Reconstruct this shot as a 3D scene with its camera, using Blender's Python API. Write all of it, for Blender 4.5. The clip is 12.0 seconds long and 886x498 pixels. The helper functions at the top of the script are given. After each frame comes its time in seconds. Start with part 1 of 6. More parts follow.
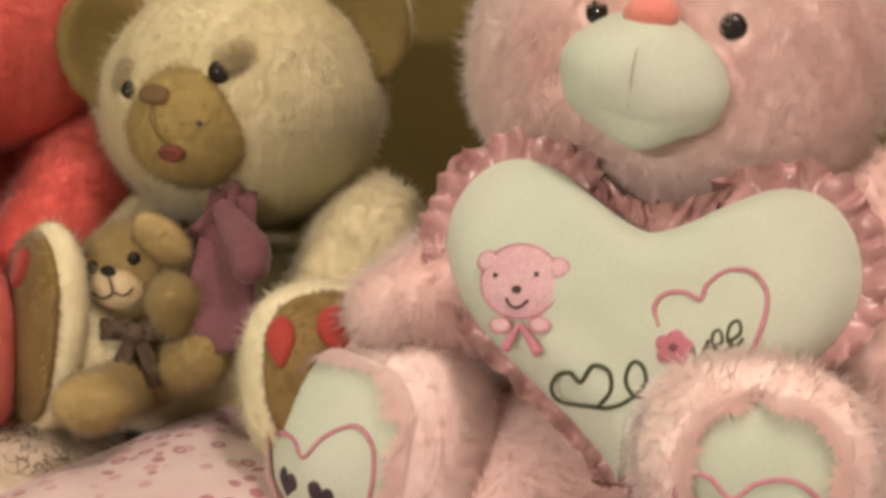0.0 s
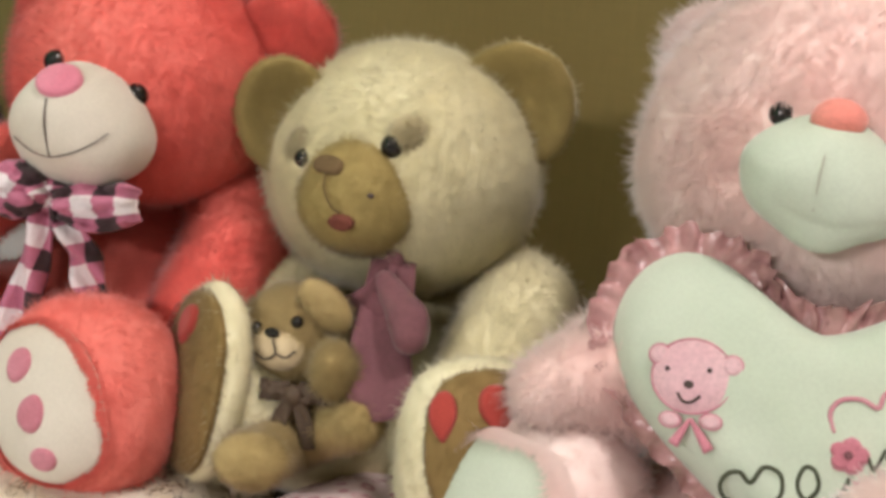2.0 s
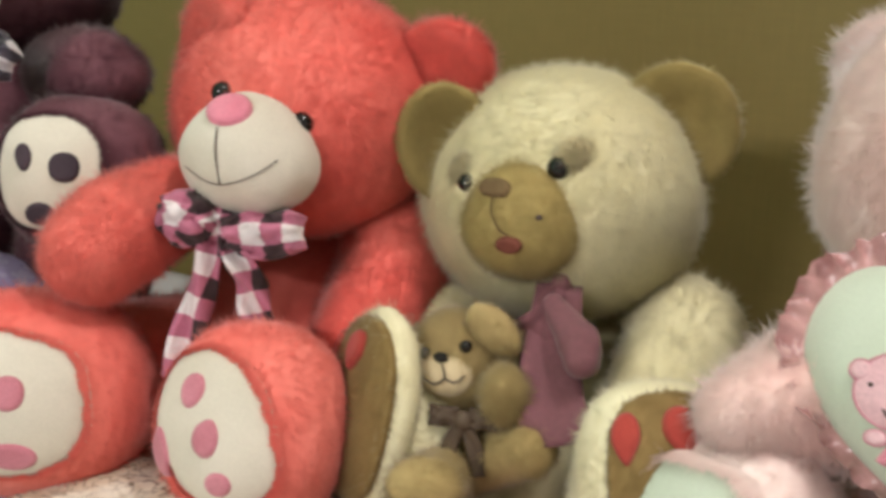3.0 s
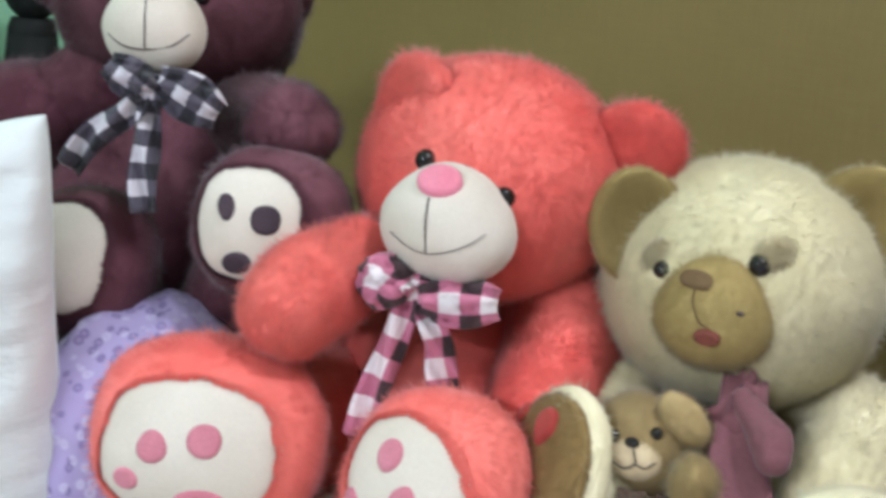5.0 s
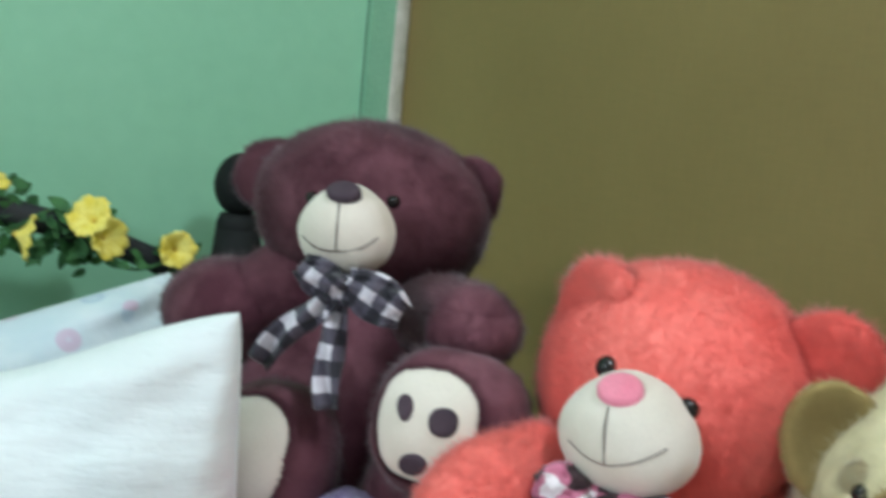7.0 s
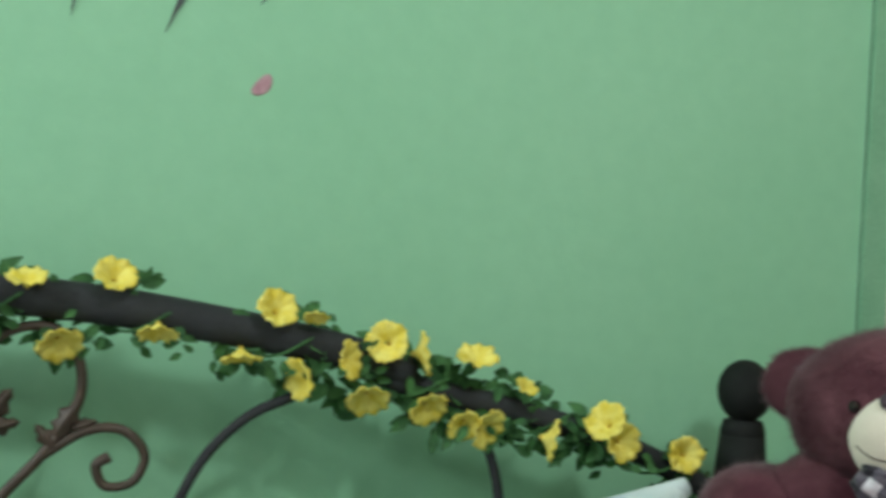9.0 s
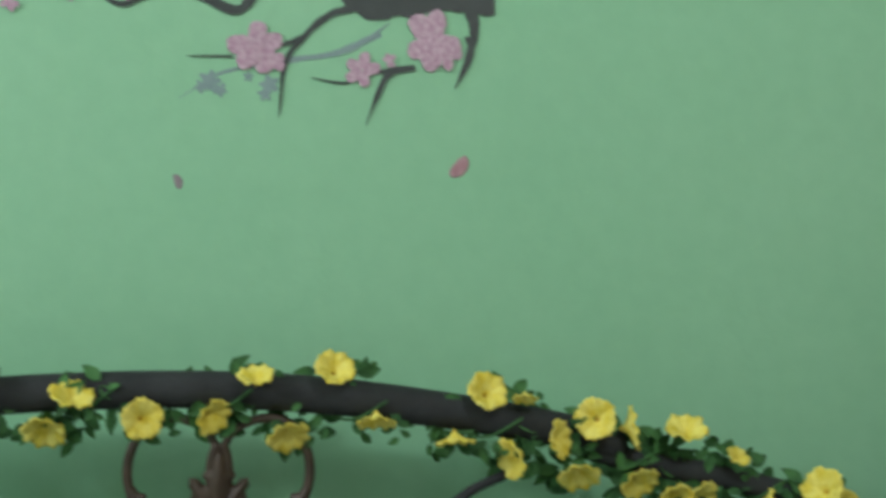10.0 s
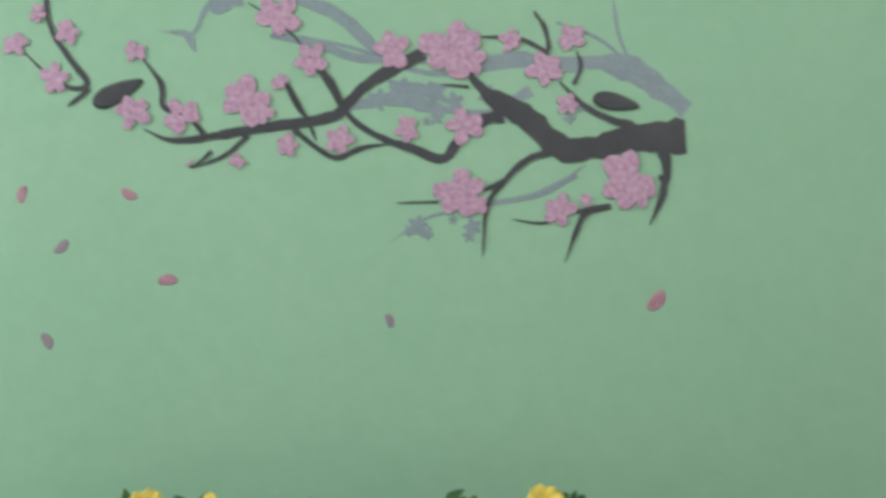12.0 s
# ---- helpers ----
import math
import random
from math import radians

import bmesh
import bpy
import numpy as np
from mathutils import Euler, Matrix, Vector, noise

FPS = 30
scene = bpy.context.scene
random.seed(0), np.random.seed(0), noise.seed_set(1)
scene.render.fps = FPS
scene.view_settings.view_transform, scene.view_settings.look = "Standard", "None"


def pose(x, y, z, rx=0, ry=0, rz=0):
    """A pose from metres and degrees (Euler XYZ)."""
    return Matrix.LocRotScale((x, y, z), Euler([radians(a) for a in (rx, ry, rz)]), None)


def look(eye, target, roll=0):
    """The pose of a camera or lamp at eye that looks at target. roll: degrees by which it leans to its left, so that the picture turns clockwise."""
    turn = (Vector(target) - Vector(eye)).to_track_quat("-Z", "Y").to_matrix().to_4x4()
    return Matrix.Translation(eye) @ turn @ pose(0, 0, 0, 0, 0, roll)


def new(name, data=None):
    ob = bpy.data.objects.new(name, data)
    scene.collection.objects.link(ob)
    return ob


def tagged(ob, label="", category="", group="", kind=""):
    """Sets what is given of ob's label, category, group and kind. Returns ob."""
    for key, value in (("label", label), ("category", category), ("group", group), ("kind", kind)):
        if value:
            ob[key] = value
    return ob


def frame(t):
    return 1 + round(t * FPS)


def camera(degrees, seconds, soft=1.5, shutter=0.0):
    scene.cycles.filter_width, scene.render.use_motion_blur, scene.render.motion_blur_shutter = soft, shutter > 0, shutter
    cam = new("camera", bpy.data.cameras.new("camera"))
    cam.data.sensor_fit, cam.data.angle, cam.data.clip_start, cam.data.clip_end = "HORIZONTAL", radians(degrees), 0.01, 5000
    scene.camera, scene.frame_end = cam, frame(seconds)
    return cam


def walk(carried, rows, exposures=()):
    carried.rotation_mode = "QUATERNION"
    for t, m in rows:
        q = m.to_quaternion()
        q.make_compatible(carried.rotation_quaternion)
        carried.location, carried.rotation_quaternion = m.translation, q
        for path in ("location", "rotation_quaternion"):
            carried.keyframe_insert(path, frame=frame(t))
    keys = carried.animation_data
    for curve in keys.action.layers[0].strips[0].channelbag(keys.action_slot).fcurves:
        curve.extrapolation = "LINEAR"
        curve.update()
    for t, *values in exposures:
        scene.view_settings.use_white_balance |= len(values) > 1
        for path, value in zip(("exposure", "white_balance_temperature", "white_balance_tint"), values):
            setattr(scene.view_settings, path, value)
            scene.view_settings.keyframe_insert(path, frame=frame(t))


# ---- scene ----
cam = camera(42.9, 12.0, soft=3.6, shutter=0.5)
PATH = [
    (0, (-0.748, -1.393, 1.085), (0.848, -0.41, 0.387), 1.0),
    (0.5, (-0.756, -1.387, 1.088), (0.875, -0.416, 0.457), 3.6),
    (1, (-0.766, -1.379, 1.096), (0.824, -0.342, 0.467), 2.0),
    (1.5, (-0.774, -1.368, 1.098), (0.776, -0.27, 0.474), 1.3),
    (2, (-0.778, -1.358, 1.098), (0.766, -0.241, 0.491), 3.4),
    (2.5, (-0.788, -1.346, 1.102), (0.706, -0.168, 0.486), 2.0),
    (3, (-0.801, -1.325, 1.077), (0.657, -0.059, 0.557), 1.2),
    (3.2, (-0.803, -1.311, 1.125), (0.643, -0.085, 0.49), 3.7),
    (4.8, (-0.874, -1.244, 1.111), (0.592, 0.019, 0.602), 6.1),
    (5, (-0.876, -1.245, 1.112), (0.572, 0.038, 0.605), 5.8),
    (5.5, (-0.874, -1.247, 1.113), (0.457, 0.182, 0.683), 3.8),
    (6, (-0.871, -1.25, 1.121), (0.484, 0.194, 0.836), 6.6),
    (6.5, (-0.872, -1.245, 1.123), (0.45, 0.238, 0.886), 6.9),
    (6.7, (-0.866, -1.244, 1.123), (0.423, 0.265, 0.878), 6.3),
    (8.3, (-0.902, -1.252, 1.126), (-0.15, 0.601, 1.179), 4.7),
    (8.5, (-0.91, -1.254, 1.129), (-0.233, 0.627, 1.177), 4.0),
    (9, (-0.96, -1.256, 1.126), (-0.433, 0.672, 1.2), 3.9),
    (9.5, (-0.942, -1.275, 1.198), (-0.63, 0.7, 1.185), 2.4),
    (10, (-0.978, -1.284, 1.231), (-0.786, 0.707, 1.254), 1.0),
    (10.5, (-0.992, -1.296, 1.226), (-0.914, 0.701, 1.302), -0.2),
    (11, (-1.005, -1.305, 1.24), (-0.973, 0.692, 1.346), -0.5),
    (11.5, (-1.021, -1.325, 1.267), (-1.011, 0.669, 1.428), 0.5),
    (12, (-1.04, -1.344, 1.29), (-1.114, 0.647, 1.455), 0.1),
]
EXPOSURES = [(0, -0.66, 8300, 28), (1.5, -0.50, 7000, 22), (3.0, -0.40, 6750, 13), (5.0, -0.18, 5650, 13), (6.5, -0.27, 5550, 7), (8.5, -0.37, 6000, 3), (9.5, -0.60, 6200, 1), (10.5, -0.80, 6150, 6), (12.0, -0.71, 6300, 24)]
walk(cam, [(t, look(eye, target, roll)) for t, eye, target, roll in PATH], EXPOSURES)

# ---- light ----
world = bpy.data.worlds.new("world")
scene.world = world
world.use_nodes = True
world.node_tree.nodes["Background"].inputs["Color"].default_value = (0.9, 0.95, 1.0, 1)
world.node_tree.nodes["Background"].inputs["Strength"].default_value = 0.05

lamp_data = bpy.data.lights.new("ceiling_bulb", "POINT")
lamp_data.shadow_soft_size, lamp_data.energy = 0.1, 53
lamp_data.color = (1.0, 0.985, 0.99)
lamp = new("lamp_bulb", lamp_data)
lamp.location = (-0.38, -1.65, 2.5)

# Added fill lamp: brightens the fronts of the toys from the west side.
fill_data = bpy.data.lights.new("front_fill", "AREA")
fill_data.shape, fill_data.size, fill_data.size_y = "RECTANGLE", 1.2, 0.05
fill_data.energy = 57
fill_data.color = (1.0, 0.985, 0.99)
fill_lamp = new("lamp_fill", fill_data)
fill_lamp.matrix_world = look((-3.325, -1.25, 2.15), (0, -1.3, 1.1))

# ---- materials ----
def material(name):
    m = bpy.data.materials.new(name)
    m.use_nodes = True
    return m, m.node_tree.nodes, m.node_tree.links, m.node_tree.nodes["Principled BSDF"]


def ramp_mix(nodes, links, fac, a, b, lo=0.35, hi=0.65):
    r = nodes.new("ShaderNodeValToRGB")
    r.color_ramp.elements[0].position, r.color_ramp.elements[1].position = lo, hi
    r.color_ramp.elements[0].color, r.color_ramp.elements[1].color = (*a, 1), (*b, 1)
    links.new(fac, r.inputs[0])
    return r.outputs[0]


def grain(nodes, links, scale, detail=4.0, stretch=(1, 1, 1), coord="Object"):
    tc, mp, nz = nodes.new("ShaderNodeTexCoord"), nodes.new("ShaderNodeMapping"), nodes.new("ShaderNodeTexNoise")
    mp.inputs["Scale"].default_value = stretch
    nz.inputs["Scale"].default_value, nz.inputs["Detail"].default_value = scale, detail
    links.new(tc.outputs[coord], mp.inputs[0])
    links.new(mp.outputs[0], nz.inputs["Vector"])
    return nz.outputs["Fac"]


def multiply(nodes, links, a, b, fac=1.0):
    mx = nodes.new("ShaderNodeMix")
    mx.data_type, mx.blend_type = "RGBA", "MULTIPLY"
    mx.inputs[0].default_value = fac
    links.new(a, mx.inputs[6])
    links.new(b, mx.inputs[7])
    return mx.outputs[2]


def bump(nodes, links, bsdf, height, strength, distance):
    bp = nodes.new("ShaderNodeBump")
    bp.inputs["Strength"].default_value, bp.inputs["Distance"].default_value = strength, distance
    links.new(height, bp.inputs["Height"])
    links.new(bp.outputs[0], bsdf.inputs["Normal"])


def plain(name, a, b, scale=30, rough=0.8, fine=400, bump_strength=0.2, bump_distance=0.001, metal=0.0, sheen=0.0, spec=0.5, stretch=(1, 1, 1), speck=0.82):
    """Two shades blended by coarse noise, with fine relief."""
    m, n, l, bsdf = material(name)
    col = ramp_mix(n, l, grain(n, l, scale, 5, stretch), a, b)
    small = grain(n, l, fine, 3, stretch)
    col = multiply(n, l, col, ramp_mix(n, l, small, (speck,) * 3, (1, 1, 1), 0.3, 0.7))
    l.new(col, bsdf.inputs["Base Color"])
    bsdf.inputs["Roughness"].default_value, bsdf.inputs["Metallic"].default_value = rough, metal
    bsdf.inputs["Sheen Weight"].default_value, bsdf.inputs["Specular IOR Level"].default_value = sheen, spec
    if bump_strength:
        bump(n, l, bsdf, small, bump_strength, bump_distance)
    return m


def fur_pair(name, a, b, spread=0.25, patch=9.0, thin_part=0.32, mottle=0.94, fuzz=0.35):
    """The strands and the backing cloth of a plush: patchy colour, each strand a little lighter or darker."""
    pair = []
    for k, shade in enumerate((1.0, 1.0)):
        m, n, l, bsdf = material(name + ("_strands" if k == 0 else "_backing"))
        col = ramp_mix(n, l, grain(n, l, patch, 4), a, b, 0.38, 0.62)
        col = multiply(n, l, col, ramp_mix(n, l, grain(n, l, 70, 3), (0.955, 0.955, 0.955), (1, 1, 1), 0.35, 0.65))
        if k == 0:
            col = multiply(n, l, col, ramp_mix(n, l, grain(n, l, 190, 2), (mottle,) * 3, (1, 1, 1), 0.38, 0.6))
            g = n.new("ShaderNodeNewGeometry")
            col = multiply(n, l, col, ramp_mix(n, l, g.outputs["Random Per Island"], (1 - 0.6 * spread,) * 3, (1, 1, 1), 0, 1))
        l.new(col, bsdf.inputs["Base Color"])
        bsdf.inputs["Roughness"].default_value = 0.9
        bsdf.inputs["Specular IOR Level"].default_value = 0.15
        bsdf.inputs["Sheen Weight"].default_value, bsdf.inputs["Sheen Roughness"].default_value = fuzz, 0.4
        if k == 0:
            thin, both = n.new("ShaderNodeBsdfTranslucent"), n.new("ShaderNodeMixShader")
            both.inputs[0].default_value = thin_part
            l.new(col, thin.inputs["Color"])
            l.new(bsdf.outputs[0], both.inputs[1]), l.new(thin.outputs[0], both.inputs[2])
            l.new(both.outputs[0], n["Material Output"].inputs["Surface"])
        pair.append(m)
    return pair


def plaid(name, light, mid, dark, size=0.017):
    """Woven checks along the two directions of the cloth."""
    m, n, l, bsdf = material(name)
    uv, sep = n.new("ShaderNodeUVMap"), n.new("ShaderNodeSeparateXYZ")
    l.new(uv.outputs[0], sep.inputs[0])

    def band(out, shift):
        sc, fr, gt = n.new("ShaderNodeMath"), n.new("ShaderNodeMath"), n.new("ShaderNodeMath")
        sc.operation, fr.operation, gt.operation = "MULTIPLY_ADD", "FRACT", "GREATER_THAN"
        sc.inputs[1].default_value, sc.inputs[2].default_value, gt.inputs[1].default_value = 0.5 / size, shift, 0.5
        l.new(out, sc.inputs[0]), l.new(sc.outputs[0], fr.inputs[0]), l.new(fr.outputs[0], gt.inputs[0])
        return gt.outputs[0]

    both = n.new("ShaderNodeMath")
    both.operation = "ADD"
    l.new(band(sep.outputs[0], 0.1), both.inputs[0])
    l.new(band(sep.outputs[1], 0.3), both.inputs[1])
    half = n.new("ShaderNodeMath")
    half.operation = "MULTIPLY"
    half.inputs[1].default_value = 0.5
    l.new(both.outputs[0], half.inputs[0])
    r = n.new("ShaderNodeValToRGB")
    r.color_ramp.interpolation = "CONSTANT"
    r.color_ramp.elements[0].color, r.color_ramp.elements[0].position = (*light, 1), 0.0
    r.color_ramp.elements[1].color, r.color_ramp.elements[1].position = (*mid, 1), 0.3
    e = r.color_ramp.elements.new(0.8)
    e.color = (*dark, 1)
    l.new(half.outputs[0], r.inputs[0])
    small = grain(n, l, 900, 2)
    l.new(multiply(n, l, r.outputs[0], ramp_mix(n, l, small, (0.8, 0.8, 0.8), (1, 1, 1), 0.3, 0.7)), bsdf.inputs["Base Color"])
    bsdf.inputs["Roughness"].default_value, bsdf.inputs["Sheen Weight"].default_value = 0.85, 0.2
    bump(n, l, bsdf, small, 0.3, 0.0006)
    return m


def floral(name, ground, ground_b, flower, dark, scale=26, size=0.22):
    """Printed cotton: small scattered ring flowers on a mottled ground."""
    m, n, l, bsdf = material(name)
    tc, v = n.new("ShaderNodeTexCoord"), n.new("ShaderNodeTexVoronoi")
    v.inputs["Scale"].default_value = scale
    l.new(tc.outputs["Object"], v.inputs["Vector"])
    base = ramp_mix(n, l, grain(n, l, 14, 4), ground, ground_b, 0.4, 0.6)
    r = n.new("ShaderNodeValToRGB")
    els = r.color_ramp.elements
    els[0].position, els[0].color = 0.0, (1, 1, 1, 1)
    els[1].position, els[1].color = size, (0, 0, 0, 1)
    for p, c in ((size * 0.35, 0.25), (size * 0.5, 1.0), (size * 0.85, 0.9)):
        e = els.new(p)
        e.color = (c, c, c, 1)
    l.new(v.outputs["Distance"], r.inputs[0])
    tint = ramp_mix(n, l, v.outputs["Color"], flower, dark, 0.45, 0.55)
    mx = n.new("ShaderNodeMix")
    mx.data_type = "RGBA"
    l.new(r.outputs[0], mx.inputs[0]), l.new(base, mx.inputs[6]), l.new(tint, mx.inputs[7])
    l.new(mx.outputs[2], bsdf.inputs["Base Color"])
    bsdf.inputs["Roughness"].default_value, bsdf.inputs["Sheen Weight"].default_value = 0.9, 0.1
    bump(n, l, bsdf, grain(n, l, 60, 4), 0.4, 0.003)
    return m


def scribble(name, a, b, ink):
    """Printed cotton with thin wandering brown strokes and pale tan patches."""
    m, n, l, bsdf = material(name)
    base = ramp_mix(n, l, grain(n, l, 45, 4), a, b, 0.42, 0.58)
    r = n.new("ShaderNodeValToRGB")
    els = r.color_ramp.elements
    els[0].position, els[0].color = 0.455, (1, 1, 1, 1)
    els[1].position, els[1].color = 0.545, (1, 1, 1, 1)
    for p, c in ((0.492, ink), (0.508, ink)):
        e = els.new(p)
        e.color = (*c, 1)
    l.new(grain(n, l, 120, 2.5), r.inputs[0])
    bare = n.new("ShaderNodeMix")
    bare.data_type = "RGBA"
    bare.inputs[7].default_value = (1, 1, 1, 1)
    l.new(ramp_mix(n, l, grain(n, l, 22, 2), (0, 0, 0), (1, 1, 1), 0.44, 0.56), bare.inputs[0])
    l.new(r.outputs[0], bare.inputs[6])
    l.new(multiply(n, l, base, bare.outputs[2], 0.85), bsdf.inputs["Base Color"])
    bsdf.inputs["Roughness"].default_value = 0.92
    bump(n, l, bsdf, grain(n, l, 70, 4), 0.5, 0.004)
    return m


def creased(name, a, b):
    """Soft cotton with fine crosswise creases."""
    m, n, l, bsdf = material(name)
    l.new(ramp_mix(n, l, grain(n, l, 8, 4), a, b), bsdf.inputs["Base Color"])
    bsdf.inputs["Roughness"].default_value = 0.92
    both = n.new("ShaderNodeMath")
    both.operation = "MULTIPLY_ADD"
    both.inputs[1].default_value = 0.14
    l.new(grain(n, l, 120, 4), both.inputs[0])
    l.new(grain(n, l, 13, 5, (0.8, 0.8, 3.2)), both.inputs[2])
    bump(n, l, bsdf, both.outputs[0], 0.5, 0.010)
    return m


def green_paint():
    m, n, l, bsdf = material("green_wall_paint")
    col = ramp_mix(n, l, grain(n, l, 1.6, 5), (0.285, 0.58, 0.362), (0.33, 0.62, 0.402), 0.3, 0.7)
    col = multiply(n, l, col, ramp_mix(n, l, grain(n, l, 38, 6), (0.93, 0.95, 0.94), (1, 1, 1), 0.3, 0.7))
    l.new(col, bsdf.inputs["Base Color"])
    bsdf.inputs["Roughness"].default_value, bsdf.inputs["Specular IOR Level"].default_value = 0.6, 0.3
    bump(n, l, bsdf, grain(n, l, 55, 6), 0.25, 0.004)
    return m


def panel_board():
    """Olive brown board with a fine woven look and faint upright streaks."""
    m, n, l, bsdf = material("brown_board")
    col = ramp_mix(n, l, grain(n, l, 2.2, 5), (0.20, 0.147, 0.047), (0.25, 0.186, 0.063), 0.3, 0.7)
    up = grain(n, l, 260, 3, (1, 1, 0.12))
    across = grain(n, l, 260, 3, (1, 0.12, 1))
    col = multiply(n, l, col, ramp_mix(n, l, up, (0.95, 0.955, 0.955), (1, 1, 1), 0.35, 0.65))
    col = multiply(n, l, col, ramp_mix(n, l, across, (0.965, 0.965, 0.965), (1, 1, 1), 0.35, 0.65))
    l.new(col, bsdf.inputs["Base Color"])
    bsdf.inputs["Roughness"].default_value, bsdf.inputs["Specular IOR Level"].default_value = 0.5, 0.35
    bump(n, l, bsdf, up, 0.15, 0.001)
    return m


GREEN, BOARD = green_paint(), panel_board()
WHITE_PAINT = plain("ceiling_paint", (0.8, 0.8, 0.78), (0.86, 0.86, 0.84), 3, 0.9)
FLOOR_TILE = plain("floor_stone", (0.42, 0.38, 0.33), (0.5, 0.46, 0.4), 6, 0.35)
# The wall's green with the corner strip's shade put into the colour.
SHADED_GREEN = plain("shaded_green_paint", (0.21, 0.46, 0.28), (0.26, 0.52, 0.325), 12, 0.7)
SEAM_DARK = plain("dark_gap", (0.05, 0.1, 0.07), (0.08, 0.16, 0.11), 40, 0.9)
PALE_EDGE = plain("pale_putty", (0.55, 0.56, 0.45), (0.7, 0.7, 0.6), 40, 0.9)
IRON = plain("dark_iron", (0.024, 0.027, 0.03), (0.038, 0.042, 0.046), 20, 0.75, 300, 0.2, spec=0.3)
BLACK_IRON = plain("black_iron", (0.006, 0.008, 0.007), (0.012, 0.014, 0.013), 20, 0.75, 300, 0.2, spec=0.2)
BRONZE = plain("brown_bronze_iron", (0.05, 0.034, 0.024), (0.08, 0.055, 0.038), 40, 0.5, 300, 0.3)
PETAL = plain("yellow_silk", (0.78, 0.64, 0.06), (0.88, 0.8, 0.2), 90, 0.8, 500, 0.3)
FLOWER_EYE = plain("flower_eye", (0.4, 0.24, 0.02), (0.55, 0.36, 0.03), 300, 0.9)
LEAF = plain("green_leaf_cloth", (0.028, 0.105, 0.03), (0.075, 0.22, 0.06), 50, 0.75, 300, 0.3)
DECAL_DARK = plain("decal_bark", (0.042, 0.054, 0.056), (0.06, 0.074, 0.076), 20, 0.5)
DECAL_GREY = plain("decal_grey", (0.235, 0.345, 0.35), (0.27, 0.385, 0.395), 40, 0.55)
DECAL_PINK = plain("decal_blossom", (0.46, 0.28, 0.40), (0.62, 0.46, 0.57), 160, 0.45, 240, 0.05, 0.0006)
DECAL_DULL = plain("decal_faded_petal", (0.26, 0.24, 0.26), (0.34, 0.28, 0.32), 90, 0.5)
DECAL_ROSE = plain("decal_petal", (0.42, 0.22, 0.27), (0.52, 0.33, 0.37), 90, 0.4)
PINK_FUR = fur_pair("pink_plush", (0.99, 0.72, 0.67), (0.993, 0.83, 0.78), 0.03, thin_part=0.36, mottle=0.98, fuzz=0.9)
CREAM_FUR = fur_pair("cream_plush", (0.785, 0.72, 0.455), (0.86, 0.805, 0.565), 0.08)
TAN_FUR = fur_pair("tan_plush", (0.455, 0.35, 0.135), (0.56, 0.445, 0.185), 0.12)
SOLE_FUR = fur_pair("dark_tan_plush", (0.245, 0.16, 0.056), (0.31, 0.21, 0.083), 0.15)
BUFF_FUR = fur_pair("buff_plush", (0.67, 0.58, 0.35), (0.75, 0.67, 0.43), 0.1, mottle=0.95)
FAWN_FUR = fur_pair("fawn_plush", (0.62, 0.50, 0.295), (0.70, 0.58, 0.37), 0.1)
HONEY_FUR = fur_pair("honey_plush", (0.46, 0.345, 0.15), (0.56, 0.43, 0.215), 0.15)
RED_FUR = fur_pair("coral_red_plush", (0.88, 0.165, 0.135), (0.93, 0.25, 0.205), 0.12)
PLUM_FUR = fur_pair("plum_plush", (0.078, 0.025, 0.036), (0.175, 0.072, 0.09), 0.3, patch=14, fuzz=0.3)
MINT = plain("mint_white_velour", (0.49, 0.575, 0.45), (0.57, 0.645, 0.525), 12, 0.95, 600, 0.1, 0.0008, sheen=0.3, speck=0.93)
IVORY = plain("ivory_velour", (0.61, 0.555, 0.455), (0.70, 0.645, 0.55), 14, 0.95, 600, 0.25, 0.0008, sheen=0.3, speck=0.93)
PINK_FELT = plain("pink_felt", (0.72, 0.2, 0.28), (0.8, 0.27, 0.36), 40, 0.95, 700, 0.3, sheen=0.3)
ROSE_FELT = plain("rose_felt", (0.55, 0.18, 0.23), (0.64, 0.24, 0.3), 40, 0.95, 700, 0.3, sheen=0.3)
CORAL_FELT = plain("coral_felt", (0.85, 0.24, 0.19), (0.9, 0.32, 0.26), 40, 0.9, 700, 0.2, sheen=0.3)
RED_FELT = plain("red_felt", (0.34, 0.035, 0.026), (0.44, 0.055, 0.04), 40, 0.95, 700, 0.3, sheen=0.2)
BROWN_FELT = plain("brown_felt", (0.13, 0.08, 0.034), (0.18, 0.115, 0.05), 40, 0.95, 700, 0.3)
PLUM_FELT = plain("dark_plum_felt", (0.042, 0.027, 0.038), (0.065, 0.042, 0.055), 40, 0.9, 700, 0.3)
MOUTH_RED = plain("mouth_felt", (0.17, 0.045, 0.028), (0.23, 0.065, 0.04), 60, 0.9)
EYE_BLACK = plain("glossy_black_eye", (0.006, 0.005, 0.005), (0.012, 0.009, 0.008), 20, 0.06, 400, 0)
THREAD_DARK = plain("dark_thread", (0.05, 0.035, 0.03), (0.09, 0.06, 0.05), 60, 0.8)
THREAD_GREEN = plain("dark_green_thread", (0.035, 0.045, 0.02), (0.06, 0.07, 0.035), 60, 0.7)
THREAD_MINT = plain("pale_thread", (0.42, 0.43, 0.34), (0.5, 0.51, 0.4), 60, 0.8)
THREAD_PINK = plain("pink_thread", (0.55, 0.2, 0.26), (0.66, 0.3, 0.35), 60, 0.6)
APPLIQUE = plain("pink_applique", (0.7, 0.42, 0.46), (0.76, 0.5, 0.53), 40, 0.9, 500, 0.3)
